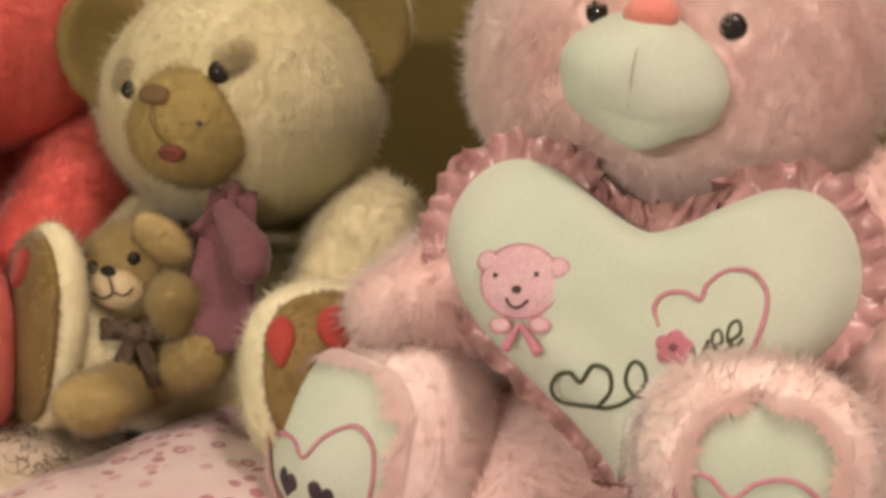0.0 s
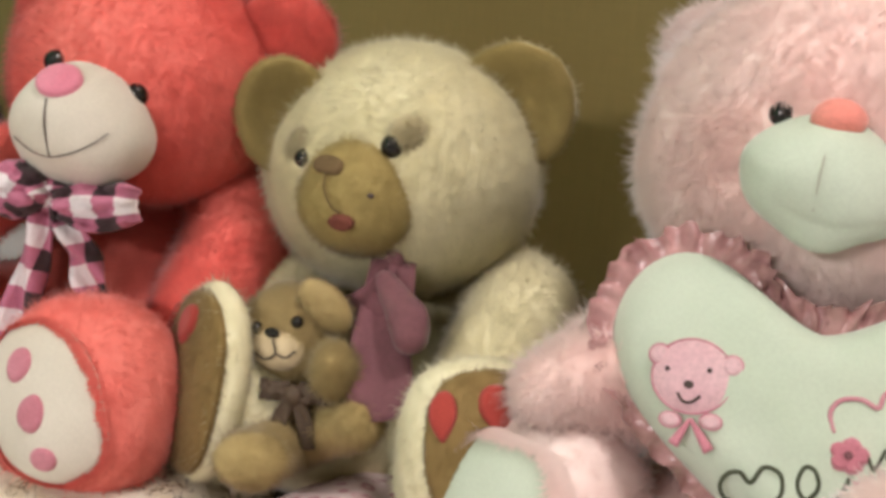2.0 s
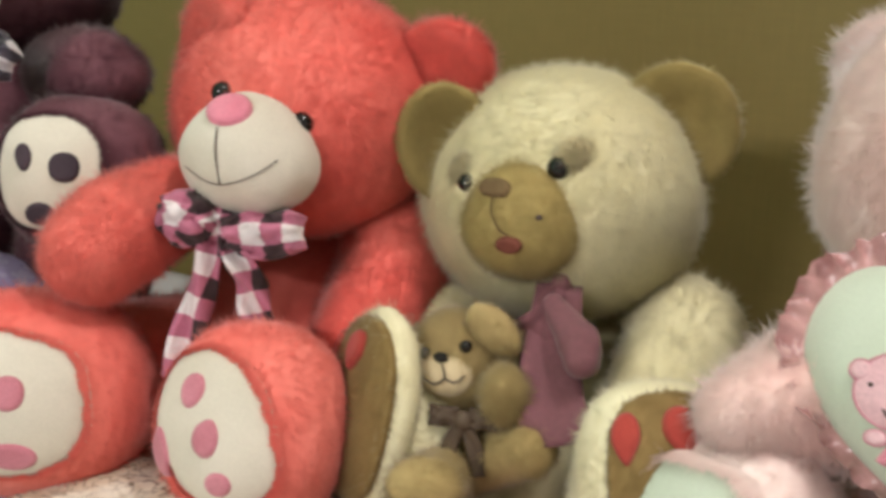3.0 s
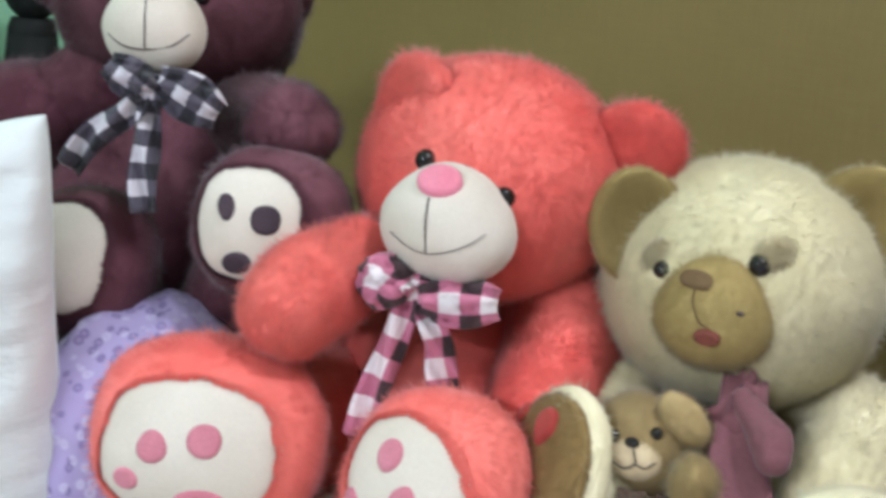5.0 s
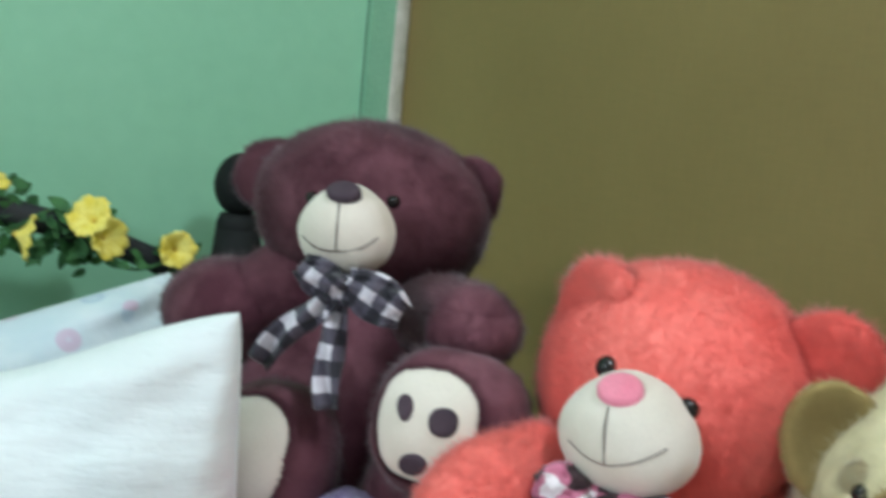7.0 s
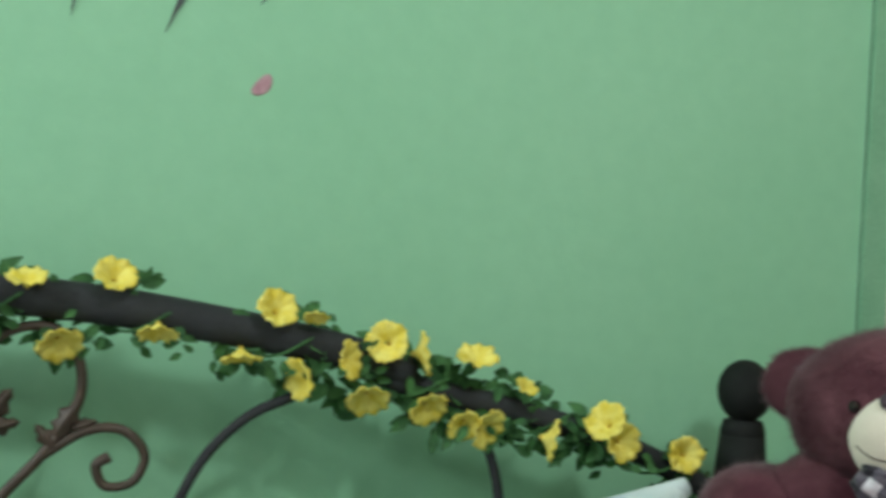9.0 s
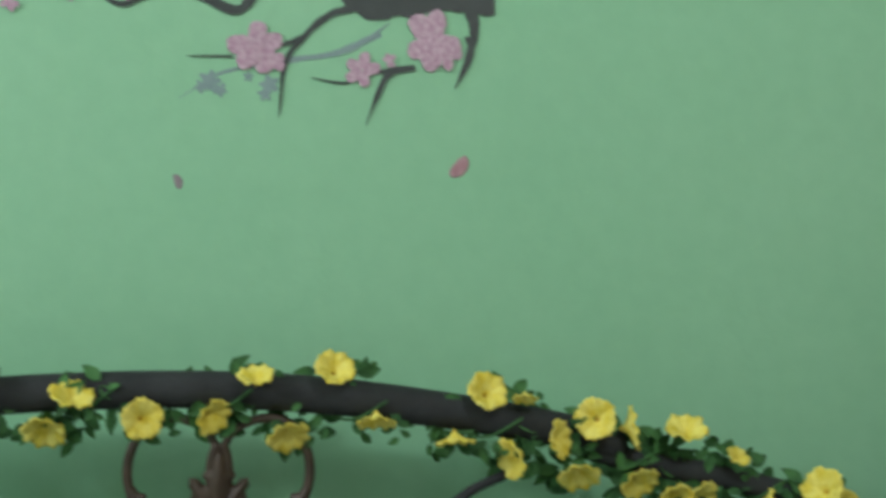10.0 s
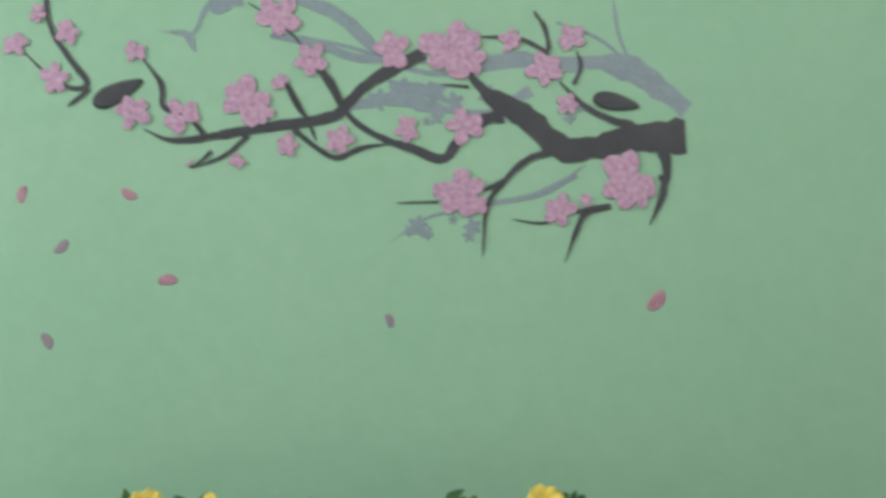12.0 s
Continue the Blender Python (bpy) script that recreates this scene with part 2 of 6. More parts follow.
SATIN = plain("rose_satin", (0.46, 0.22, 0.22), (0.6, 0.33, 0.32), 60, 0.24, 200, 0.3, 0.002, spec=0.7)
MAROON = plain("maroon_cloth", (0.16, 0.055, 0.066), (0.22, 0.08, 0.094), 30, 0.8, 300, 0.3, sheen=0.2)
DARK_RIBBON = plain("dark_ribbon", (0.07, 0.045, 0.027), (0.11, 0.07, 0.042), 30, 0.7)
PLAID_RED = plaid("red_white_plaid", (0.84, 0.76, 0.76), (0.54, 0.17, 0.26), (0.05, 0.025, 0.028), 0.0135)
PLAID_BLACK = plaid("black_white_plaid", (0.68, 0.65, 0.69), (0.085, 0.075, 0.10), (0.018, 0.017, 0.024), 0.0105)
WHITE_COTTON = creased("white_cotton", (0.62, 0.675, 0.66), (0.69, 0.735, 0.72))
BLUE_COTTON = floral("pale_blue_floral", (0.54, 0.65, 0.68), (0.64, 0.72, 0.73), (0.56, 0.46, 0.56), (0.42, 0.54, 0.62), 26, 0.34)
LILAC_COTTON = floral("lilac_floral", (0.31, 0.25, 0.45), (0.38, 0.325, 0.53), (0.21, 0.17, 0.34), (0.47, 0.43, 0.6), 120, 0.46)
PINK_COTTON = floral("pale_pink_floral", (0.64, 0.49, 0.48), (0.72, 0.59, 0.575), (0.45, 0.19, 0.22), (0.58, 0.35, 0.37), 84, 0.40)
BEIGE_COTTON = scribble("beige_print", (0.60, 0.51, 0.38), (0.76, 0.71, 0.6), (0.16, 0.10, 0.07))
SHEET = plain("pale_sheet", (0.5, 0.45, 0.46), (0.58, 0.53, 0.54), 9, 0.95)
LAMP_BODY = plain("white_plastic", (0.75, 0.75, 0.73), (0.8, 0.8, 0.78), 9, 0.4)

# ---- mesh helpers ----
BASE = {}


def thing(name, loc, label, category, group="", kind=""):
    ob = tagged(new(name), label, category, group, kind)
    ob.location = loc
    BASE[ob] = Vector(loc)
    return ob


def build(name, v, f, mats, parent=None, label="", uv=None, slots=None, smooth=True):
    """One mesh object from world-space arrays; under a thing or a part its points are told from the thing's base."""
    base = BASE[parent] if parent else Vector((0, 0, 0))
    v = np.asarray(v, float) - np.array(base)
    me = bpy.data.meshes.new(name)
    me.from_pydata([tuple(p) for p in v], [], [tuple(int(i) for i in q) for q in f])
    for m in mats if isinstance(mats, (list, tuple)) else [mats]:
        me.materials.append(m)
    if slots is not None:
        me.polygons.foreach_set("material_index", np.asarray(slots, np.int32))
    me.polygons.foreach_set("use_smooth", np.full(len(f), smooth))
    if uv is not None:
        layer, loops = me.uv_layers.new(name="UVMap"), np.empty(len(me.loops), np.int32)
        me.loops.foreach_get("vertex_index", loops)
        layer.data.foreach_set("uv", np.asarray(uv, float)[loops].ravel())
    me.update()
    ob = new(name, me)
    BASE[ob] = base
    if parent:
        ob.parent = parent
    if label:
        tagged(ob, label)
    return ob


def join(*pieces):
    v, f, k = [], [], 0
    for pv, pf in pieces:
        v += [tuple(p) for p in pv]
        f += [tuple(i + k for i in q) for q in pf]
        k += len(pv)
    return v, f


def basis(forward, roll=0):
    """Right, forward and up as columns; a positive roll lifts the right side."""
    y = np.array(forward, float)
    y /= np.linalg.norm(y)
    x = np.cross(y, (0, 0, 1))
    x /= np.linalg.norm(x)
    z, a = np.cross(x, y), radians(roll)
    return np.stack([x * np.cos(a) + z * np.sin(a), y, z * np.cos(a) - x * np.sin(a)], 1)


SHAPE, SPOT, MARK = {}, {}, {}
# how boxy and lumpy the skin of a form is, by its centre
SKIN = {}


def shape(name, centre, radii, forward, roll=0):
    SHAPE[name] = (np.array(centre), np.array(radii), basis(forward, roll))


def spot(name, place, size):
    SPOT[name] = (np.array(place), size)


def marks(name, *ways):
    MARK[name] = [np.array(w) / np.linalg.norm(w) for w in ways]


def lumpy(u, amount, seed, freq=1.7):
    return np.array([1 + amount * noise.noise(Vector(p) * freq + Vector((seed * 7.3, seed * 1.9, 0))) for p in u])


def ball(nu, nv):
    """Unit directions and faces of a closed round grid."""
    u = [(0, 0, 1)]
    for j in range(1, nv):
        t = math.pi * j / nv
        u += [(math.sin(t) * math.cos(2 * math.pi * i / nu), math.sin(t) * math.sin(2 * math.pi * i / nu), math.cos(t)) for i in range(nu)]
    u.append((0, 0, -1))
    f = [(0, 1 + i, 1 + (i + 1) % nu) for i in range(nu)]
    for j in range(nv - 2):
        a = 1 + j * nu
        f += [(a + i, a + nu + i, a + nu + (i + 1) % nu, a + (i + 1) % nu) for i in range(nu)]
    a, last = 1 + (nv - 2) * nu, len(u) - 1
    f += [(a + i, last, a + (i + 1) % nu) for i in range(nu)]
    return np.array(u, float), f


def on(sh, u, lift=0.0):
    """Points of a round form in the directions u, lifted off its skin, and the normals there."""
    c, r, rot = sh
    u = np.atleast_2d(u)
    n = (u / r) @ rot.T
    n /= np.linalg.norm(n, axis=1)[:, None]
    if tuple(c) in SKIN:
        square, lump, seed = SKIN[tuple(c)]
        u = np.sign(u) * np.abs(u) ** square * lumpy(u, lump, seed)[:, None]
    return c + (u * r) @ rot.T + n * np.reshape(lift, (-1, 1)), n


def blob(sh, nu=36, nv=24, lump=0.03, seed=1, square=1.0, flat=None):
    """A soft stuffed form. square under 1 makes it boxier; flat: (axis, where) cuts one side flatter."""
    u, f = ball(nu, nv)
    w = np.sign(u) * np.abs(u) ** square
    w = w * (lumpy(u, lump, seed)[:, None])
    c, r, rot = sh
    return c + (w * r) @ rot.T, f


SKEW = np.array(((0.36, 0.48, -0.8), (-0.8, 0.6, 0.0), (0.48, 0.64, 0.6)))


def soft_noise(p, freq, seed):
    """Smooth lattice noise between -1 and 1 for many points at once."""
    q = (p @ SKEW) * freq
    i = np.floor(q)
    f = q - i
    f = f * f * (3 - 2 * f)
    out = np.zeros(len(p))
    for a in (0, 1):
        for b in (0, 1):
            for c in (0, 1):
                h = np.sin((i + (a, b, c)) @ (12.9898, 78.233, 37.719) + seed * 1.7) * 43758.5453
                h -= np.floor(h)
                out += h * np.abs(1 - a - f[:, 0]) * np.abs(1 - b - f[:, 1]) * np.abs(1 - c - f[:, 2])
    return 2 * out - 1


def dished(sh, seed=1, front=False, deep=0.92):
    """A flat stuffed ear with a hollow front; or the hollow alone, a little proud."""
    u, f = ball(36, 24)
    # poles along the ear's facing
    u = u[:, (0, 2, 1)] * (1, 1, -1)
    c, r, rot = sh
    rho2 = np.minimum(u[:, 0] ** 2 + u[:, 2] ** 2, 1)
    w = u * lumpy(u, 0.05, seed)[:, None]
    w[:, 1] = np.where(u[:, 1] > 0, np.sqrt(1 - rho2) - deep * (1 - rho2), u[:, 1])
    if front:
        f = [q for q in f if all(u[i, 1] > 0.02 for i in q)]
        w[:, 1] += 0.02
    return c + (w * r) @ rot.T, f


def strands(v, f, count, length, width, seed=1, lean=0.9, fall=0.5, skip=None, clump=0.17, upright=0.08, relief=0.025, outward=None):
    """Tapered single-face strands all over a skin, combed down and along a slow swirl."""
    rng = np.random.default_rng(seed)
    v = np.asarray(v)
    tri = np.array([t for q in f for t in ([q] if len(q) == 3 else [(q[0], q[1], q[2]), (q[0], q[2], q[3])])])
    a, b, c = v[tri[:, 0]], v[tri[:, 1]], v[tri[:, 2]]
    n = np.cross(b - a, c - a)
    area = np.linalg.norm(n, axis=1)
    n /= np.maximum(area, 1e-12)[:, None]
    if ((a + b + c) / 3 - v.mean(0)).ravel() @ n.ravel() < 0:
        n = -n
    if outward is not None:
        n = np.where(((n @ np.asarray(outward)) < 0)[:, None], -n, n)
    pick = rng.choice(len(tri), count, p=area / area.sum())
    s, t = rng.random(count), rng.random(count)
    s, t = np.where(s + t > 1, 1 - s, s), np.where(s + t > 1, 1 - t, t)
    p = a[pick] + (b - a)[pick] * s[:, None] + (c - a)[pick] * t[:, None]
    n = n[pick]
    if skip is not None:
        keep = ~skip(p)
        p, n = p[keep], n[keep]
    k = len(p)
    swirl = np.stack([np.sin(p @ (31, 17, 23) + seed), np.sin(p @ (19, 37, 13) + 2 * seed), np.sin(p @ (29, 11, 41) + 3 * seed)], 1)
    g = p + 0.010 * swirl
    tuft = np.stack([soft_noise(g, 125, seed + c) + 0.6 * soft_noise(g, 60, seed + c + 9) for c in range(3)], 1) * 2.0
    comb = np.array((0, 0, -fall)) + 0.35 * swirl + clump * tuft + rng.normal(0, 0.25, (k, 3))
    comb -= (comb * n).sum(1)[:, None] * n
    comb /= np.maximum(np.linalg.norm(comb, axis=1), 1e-6)[:, None]
    tilt = (lean * (0.7 + 0.9 * rng.random(k)) * np.where(rng.random(k) < upright, 0.25, 1.0))[:, None]
    way = n + comb * tilt
    way /= np.linalg.norm(way, axis=1)[:, None]
    side = np.cross(way, n + np.array((-0.75, -0.6, 0.3)) + rng.normal(0, 0.25, (k, 3)))
    side /= np.maximum(np.linalg.norm(side, axis=1), 1e-6)[:, None]
    long, wide = length * (0.55 + 0.6 * rng.random(k) + 0.35 * clump * tuft.sum(1))[:, None], width * (0.7 + 0.6 * rng.random(k))[:, None]
    root = p - n * 0.001
    sv = np.stack([root - side * wide / 2, root + side * wide / 2, root + way * long], 1).reshape(-1, 3)
    sf = np.arange(3 * k).reshape(-1, 3)
    face = np.cross(sv[1::3] - sv[0::3], sv[2::3] - sv[0::3])
    turn = (face * (n + np.array((-0.75, -0.6, 0.3)))).sum(1) < 0
    sf[turn] = sf[turn][:, [1, 0, 2]]
    q = p + 0.012 * swirl
    nap = np.stack([soft_noise(q, 70, seed + c + 20) * 2.4 for c in range(3)], 1)
    n = n + relief * nap + 0.06 * rng.normal(0, 1, (k, 3))
    n /= np.linalg.norm(n, axis=1)[:, None]
    return sv, sf, np.repeat(n, 3, axis=0)


def plush(name, parent, sh, pair, count, length=0.009, width=0.0016, lump=0.035, seed=1, square=1.0, skip=None, label="", skin=None, fall=0.5, lean=2.1, clump=0.15, upright=0.055, relief=0.025, outward=None):
    """A stuffed part: backing cloth with strands on it, in one mesh."""
    v, f = skin if skin else blob(sh, lump=lump, seed=seed, square=square)
    sv, sf, sn = strands(v, f, int(count * 1.9), length * 0.8, width * 0.5, seed, fall=fall, skip=skip, lean=lean, clump=clump, upright=upright, relief=relief, outward=outward)
    hv, hf, hn = strands(v, f, int(count * 0.34), length * 1.15, width * 0.34, seed + 70, lean=0.75, fall=fall, skip=skip, clump=clump, upright=0.2, relief=0.03, outward=outward)
    sv, sf, sn = np.concatenate([sv, hv]), np.concatenate([sf, hf + len(sv)]), np.concatenate([sn, hn])
    allv = np.concatenate([np.asarray(v), sv])
    allf = [tuple(q) for q in f] + [tuple(q) for q in (sf + len(v))]
    ob = build(name, allv, allf, [pair[1], pair[0]], parent, label, slots=[0] * len(f) + [1] * len(sf))
    normals = np.empty(3 * len(allv))
    ob.data.vertices.foreach_get("normal", normals)
    normals = normals.reshape(-1, 3)
    normals[len(v):] = sn
    ob.data.normals_split_custom_set_from_vertices(normals)
    return ob


def near(sh, way, reach):
    """Tells which points lie within reach (of the form's unit ball) of a direction."""
    c, r, rot = sh
    way = np.asarray(way)

    def test(p):
        u = ((p - c) @ rot) / r
        u /= np.linalg.norm(u, axis=1)[:, None]
        return np.linalg.norm(u - way, axis=1) < reach
    return test


def under(sh, way, ra, rb, turn=0.0):
    """Tells which points lie under an oval piece sewn on a round form."""
    c, r, rot = sh
    x, z = tangents(way)
    a0 = radians(turn)
    x, z = x * math.cos(a0) + z * math.sin(a0), z * math.cos(a0) - x * math.sin(a0)

    def test(p):
        u = ((p - c) @ rot) / r
        d = u @ way
        return (d > 0) & ((u @ x / ra) ** 2 + (u @ z / rb) ** 2 < d * d)
    return test


def hollow(sh):
    """Tells which points lie in the hollow front of a dished ear."""
    c, r, rot = sh

    def test(p):
        q = ((p - c) @ rot) / r
        return (q[:, 1] > -0.15) & (np.hypot(q[:, 0], q[:, 2]) < 1.02)
    return test


def any_of(*tests):
    return lambda p: np.any([t(p) for t in tests], axis=0)


def tangents(way):
    z = np.array((0, 0, 1.0)) - way * way[2]
    if np.linalg.norm(z) < 0.2:
        z = np.array((0, -1.0, 0)) + way * way[1]
    z /= np.linalg.norm(z)
    return np.cross(way, z), z


def patch(sh, way, ra, rb, lift=0.003, turn=0.0, outline=None, rings=6, n=40, rim=-0.003):
    """A sewn-on piece that follows the skin of a round form, round, oval or of another outline."""
    x, z = tangents(way)
    a0 = radians(turn)
    pts, lifts = [way], [lift]
    for j in range(1, rings + 1):
        for i in range(n):
            t = 2 * math.pi * i / n
            p, q = (math.cos(t), math.sin(t)) if outline is None else outline(t)
            p, q = p * ra * j / rings, q * rb * j / rings
            d = way + x * (p * math.cos(a0) - q * math.sin(a0)) + z * (p * math.sin(a0) + q * math.cos(a0))
            pts.append(d / np.linalg.norm(d))
            lifts.append(lift if j < rings - 1 else (lift * 0.75 if j == rings - 1 else rim))
    v, _ = on(sh, np.array(pts), np.array(lifts))
    f = [(0, 1 + i, 1 + (i + 1) % n) for i in range(n)]
    for j in range(rings - 1):
        a = 1 + j * n
        f += [(a + i, a + n + i, a + n + (i + 1) % n, a + (i + 1) % n) for i in range(n)]
    return v, f


def ragged(seed):
    """A cut edge that is roundish, a little square and uneven."""
    def line(t):
        k = 1 + 0.07 * math.sin(2 * t) ** 2 + 0.06 * noise.noise(Vector((2 * math.cos(t), 2 * math.sin(t), seed))) + 0.03 * noise.noise(Vector((7 * math.cos(t), 7 * math.sin(t), seed)))
        return k * math.cos(t), k * math.sin(t)
    return line


def drop_line(t):
    """Round above, drawn to a soft point below."""
    return math.cos(t) * (1 - 0.42 * max(-math.sin(t), 0) ** 1.5), math.sin(t)


def heart_line(t):
    return 16 * math.sin(t) ** 3 / 16, (13 * math.cos(t) - 5 * math.cos(2 * t) - 2 * math.cos(3 * t) - math.cos(4 * t) + 2.5) / 14.5


def smooth_path(pts, per=6):
    p = [np.array(q, float) for q in pts]
    p = [2 * p[0] - p[1]] + p + [2 * p[-1] - p[-2]]
    out = []
    for i in range(1, len(p) - 2):
        for k in range(per):
            t = k / per
            out.append(0.5 * (2 * p[i] + (p[i + 1] - p[i - 1]) * t + (2 * p[i - 1] - 5 * p[i] + 4 * p[i + 1] - p[i + 2]) * t * t + (3 * p[i] - p[i - 1] - 3 * p[i + 1] + p[i + 2]) * t ** 3))
    return out + [p[-2]]


def tube(pts, radius, n=10, per=6, caps=True):
    """A round bar along a smooth path; radius may change along it."""
    path = smooth_path(pts, per) if per > 1 else [np.array(p, float) for p in pts]
    m = len(path)
    rad = np.interp(np.linspace(0, 1, m), np.linspace(0, 1, len(radius)), radius) if isinstance(radius, (list, tuple)) else np.full(m, radius)
    v, f, side = [], [], None
    for i, p in enumerate(path):
        d = path[min(i + 1, m - 1)] - path[max(i - 1, 0)]
        d = d / max(np.linalg.norm(d), 1e-9)
        if side is None:
            side = np.cross(d, (0.31, 0.9, 0.3))
        side = side - d * (side @ d)
        side = side / max(np.linalg.norm(side), 1e-9)
        up = np.cross(d, side)
        v += [p + rad[i] * (side * math.cos(2 * math.pi * k / n) + up * math.sin(2 * math.pi * k / n)) for k in range(n)]
    for i in range(m - 1):
        f += [(i * n + k, i * n + (k + 1) % n, (i + 1) * n + (k + 1) % n, (i + 1) * n + k) for k in range(n)]
    if caps:
        v += [path[0], path[-1]]
        f += [(m * n, (k + 1) % n, k) for k in range(n)] + [(m * n + 1, (m - 1) * n + k, (m - 1) * n + (k + 1) % n) for k in range(n)]
    return v, f


def sausage(points, radii, seed=1, lump=0.04, nu=30, per=5):
    """A stuffed limb along a bent line, its thickness changing along it, with round ends."""
    path = smooth_path(points, per)
    m = len(path)
    rad = np.interp(np.linspace(0, 1, m), np.linspace(0, 1, len(radii)), radii)
    first, last = path[0] - path[1], path[-1] - path[-2]
    rows = []
    for p, r, d in ((path[0], rad[0], first),):
        d = d / np.linalg.norm(d)
        rows += [(p + d * r * math.sin(a), r * math.cos(a)) for a in (1.5, 1.2, 0.9, 0.6, 0.3)]
    rows += list(zip(path, rad))
    d = last / np.linalg.norm(last)
    rows += [(path[-1] + d * rad[-1] * math.sin(a), rad[-1] * math.cos(a)) for a in (0.3, 0.6, 0.9, 1.2, 1.5)]
    v, f, side = [], [], None
    for i, (p, r) in enumerate(rows):
        d = rows[min(i + 1, len(rows) - 1)][0] - rows[max(i - 1, 0)][0]
        d = d / np.linalg.norm(d)
        side = np.cross(d, (0.2, 0.3, 0.93)) if side is None else side - d * (side @ d)
        side = side / np.linalg.norm(side)
        up = np.cross(d, side)
        for k in range(nu):
            a = 2 * math.pi * k / nu
            q = side * math.cos(a) + up * math.sin(a)
            v.append(p + q * r * (1 + lump * noise.noise(Vector(p * 22 + q * 1.3) + Vector((seed * 3.1, 0, 0)))))
    for i in range(len(rows) - 1):
        f += [(i * nu + k, i * nu + (k + 1) % nu, (i + 1) * nu + (k + 1) % nu, (i + 1) * nu + k) for k in range(nu)]
    f += [tuple(range(nu))[::-1], tuple((len(rows) - 1) * nu + k for k in range(nu))]
    v += [rows[0][0], rows[-1][0]]
    f = f[:-2] + [(len(v) - 2, (k + 1) % nu, k) for k in range(nu)] + [(len(v) - 1, (len(rows) - 1) * nu + k, (len(rows) - 1) * nu + (k + 1) % nu) for k in range(nu)]
    return np.array(v), f


def limb(a, ra, b, rb, seed=1, lump=0.03):
    """A straight stuffed limb from a to b."""
    a, b = np.array(a, float), np.array(b, float)
    return sausage([a, (a + b) / 2, b], [ra, (ra + rb) / 2, rb], seed, lump)


def box(lo, hi):
    (a, b, c), (d, e, g) = lo, hi
    v = [(a, b, c), (d, b, c), (d, e, c), (a, e, c), (a, b, g), (d, b, g), (d, e, g), (a, e, g)]
    return v, [(3, 2, 1, 0), (4, 5, 6, 7), (0, 1, 5, 4), (1, 2, 6, 5), (2, 3, 7, 6), (3, 0, 4, 7)]


def cushion(centre, right, up, wide, high, thick, seed=1, n=26, pinch=0.07, wrinkle=0.004, rounded=0.0):
    """A filled pillow with pulled-out corners, a seam round the edge and creases."""
    right, up = np.array(right, float), np.array(up, float)
    right /= np.linalg.norm(right)
    up = up - right * (up @ right)
    up /= np.linalg.norm(up)
    out = np.cross(right, up)
    v, uv, f = [], [], []
    for s in (1, -1):
        for j in range(n + 1):
            for i in range(n + 1):
                a, b = 2 * i / n - 1, 2 * j / n - 1
                a, b = math.sin(a * math.pi / 2), math.sin(b * math.pi / 2)
                full = max((1 - a ** 4) * (1 - b ** 4), 0) ** 0.45
                pa, pb = a * (1 - pinch * (1 - b * b)), b * (1 - pinch * (1 - a * a))
                pull = 1 - rounded * (a * a * b * b) ** 3
                pa, pb = pa * pull, pb * pull
                p = np.array(centre) + right * pa * wide / 2 + up * pb * high / 2
                crease = noise.noise(Vector((a * 2.2 + seed, b * 7.0, s * 3.1))) * wrinkle * 2 + noise.noise(Vector((a * 7 + seed, b * 3.0, s * 1.3))) * wrinkle
                v.append(p + out * s * (thick / 2 * full + crease * min(full * 2, 1)))
                uv.append((a * wide / 2, b * high / 2))
    k = (n + 1) ** 2
    for j in range(n):
        for i in range(n):
            q = (j * (n + 1) + i, j * (n + 1) + i + 1, (j + 1) * (n + 1) + i + 1, (j + 1) * (n + 1) + i)
            f += [q, tuple(k + w for w in reversed(q))]
    edge = [i for i in range(n)] + [i * (n + 1) + n for i in range(n)] + [n * (n + 1) + n - i for i in range(n)] + [(n - i) * (n + 1) for i in range(n)]
    f += [(edge[i], k + edge[i], k + edge[(i + 1) % len(edge)], edge[(i + 1) % len(edge)]) for i in range(len(edge))]
    return v, f, uv


def ribbon(pts, widths, facing, thick=0.002, ripple=0.003, seed=1, per=7):
    """A strip of cloth along a path, with a little thickness and ripple; returns points, faces and cloth coordinates."""
    path = smooth_path(pts, per)
    m, cols = len(path), 7
    wid = np.interp(np.linspace(0, 1, m), np.linspace(0, 1, len(widths)), widths)
    facing = np.array(facing, float)
    facing /= np.linalg.norm(facing)
    v, uv, f, run = [], [], [], 0.0
    for s in (1, -1):
        run = 0.0
        for i, p in enumerate(path):
            d = path[min(i + 1, m - 1)] - path[max(i - 1, 0)]
            d = d / np.linalg.norm(d)
            side = np.cross(d, facing)
            side /= np.linalg.norm(side)
            if i:
                run += np.linalg.norm(p - path[i - 1])
            for k in range(cols):
                c = k / (cols - 1) - 0.5
                wave = ripple * math.sin(c * 7 + i * 0.5 + seed)
                v.append(p + side * c * wid[i] + facing * (wave + s * thick / 2))
                uv.append((c * wid[i], run))
    k = m * cols
    for i in range(m - 1):
        for j in range(cols - 1):
            q = (i * cols + j, i * cols + j + 1, (i + 1) * cols + j + 1, (i + 1) * cols + j)
            f += [q, tuple(k + w for w in reversed(q))]
    rim = [j for j in range(cols)] + [i * cols + cols - 1 for i in range(1, m)] + [(m - 1) * cols + j for j in range(cols - 2, -1, -1)] + [i * cols for i in range(m - 2, 0, -1)]
    f += [(rim[i], k + rim[i], k + rim[(i + 1) % len(rim)], rim[(i + 1) % len(rim)]) for i in range(len(rim))]
    return v, f, uv


def stitched(sh, ways, radius=0.0012, lift=0.0006):
    """A line of thread along the skin of a round form."""
    return tube(on(sh, np.array(ways), lift)[0], radius, 6, 5)


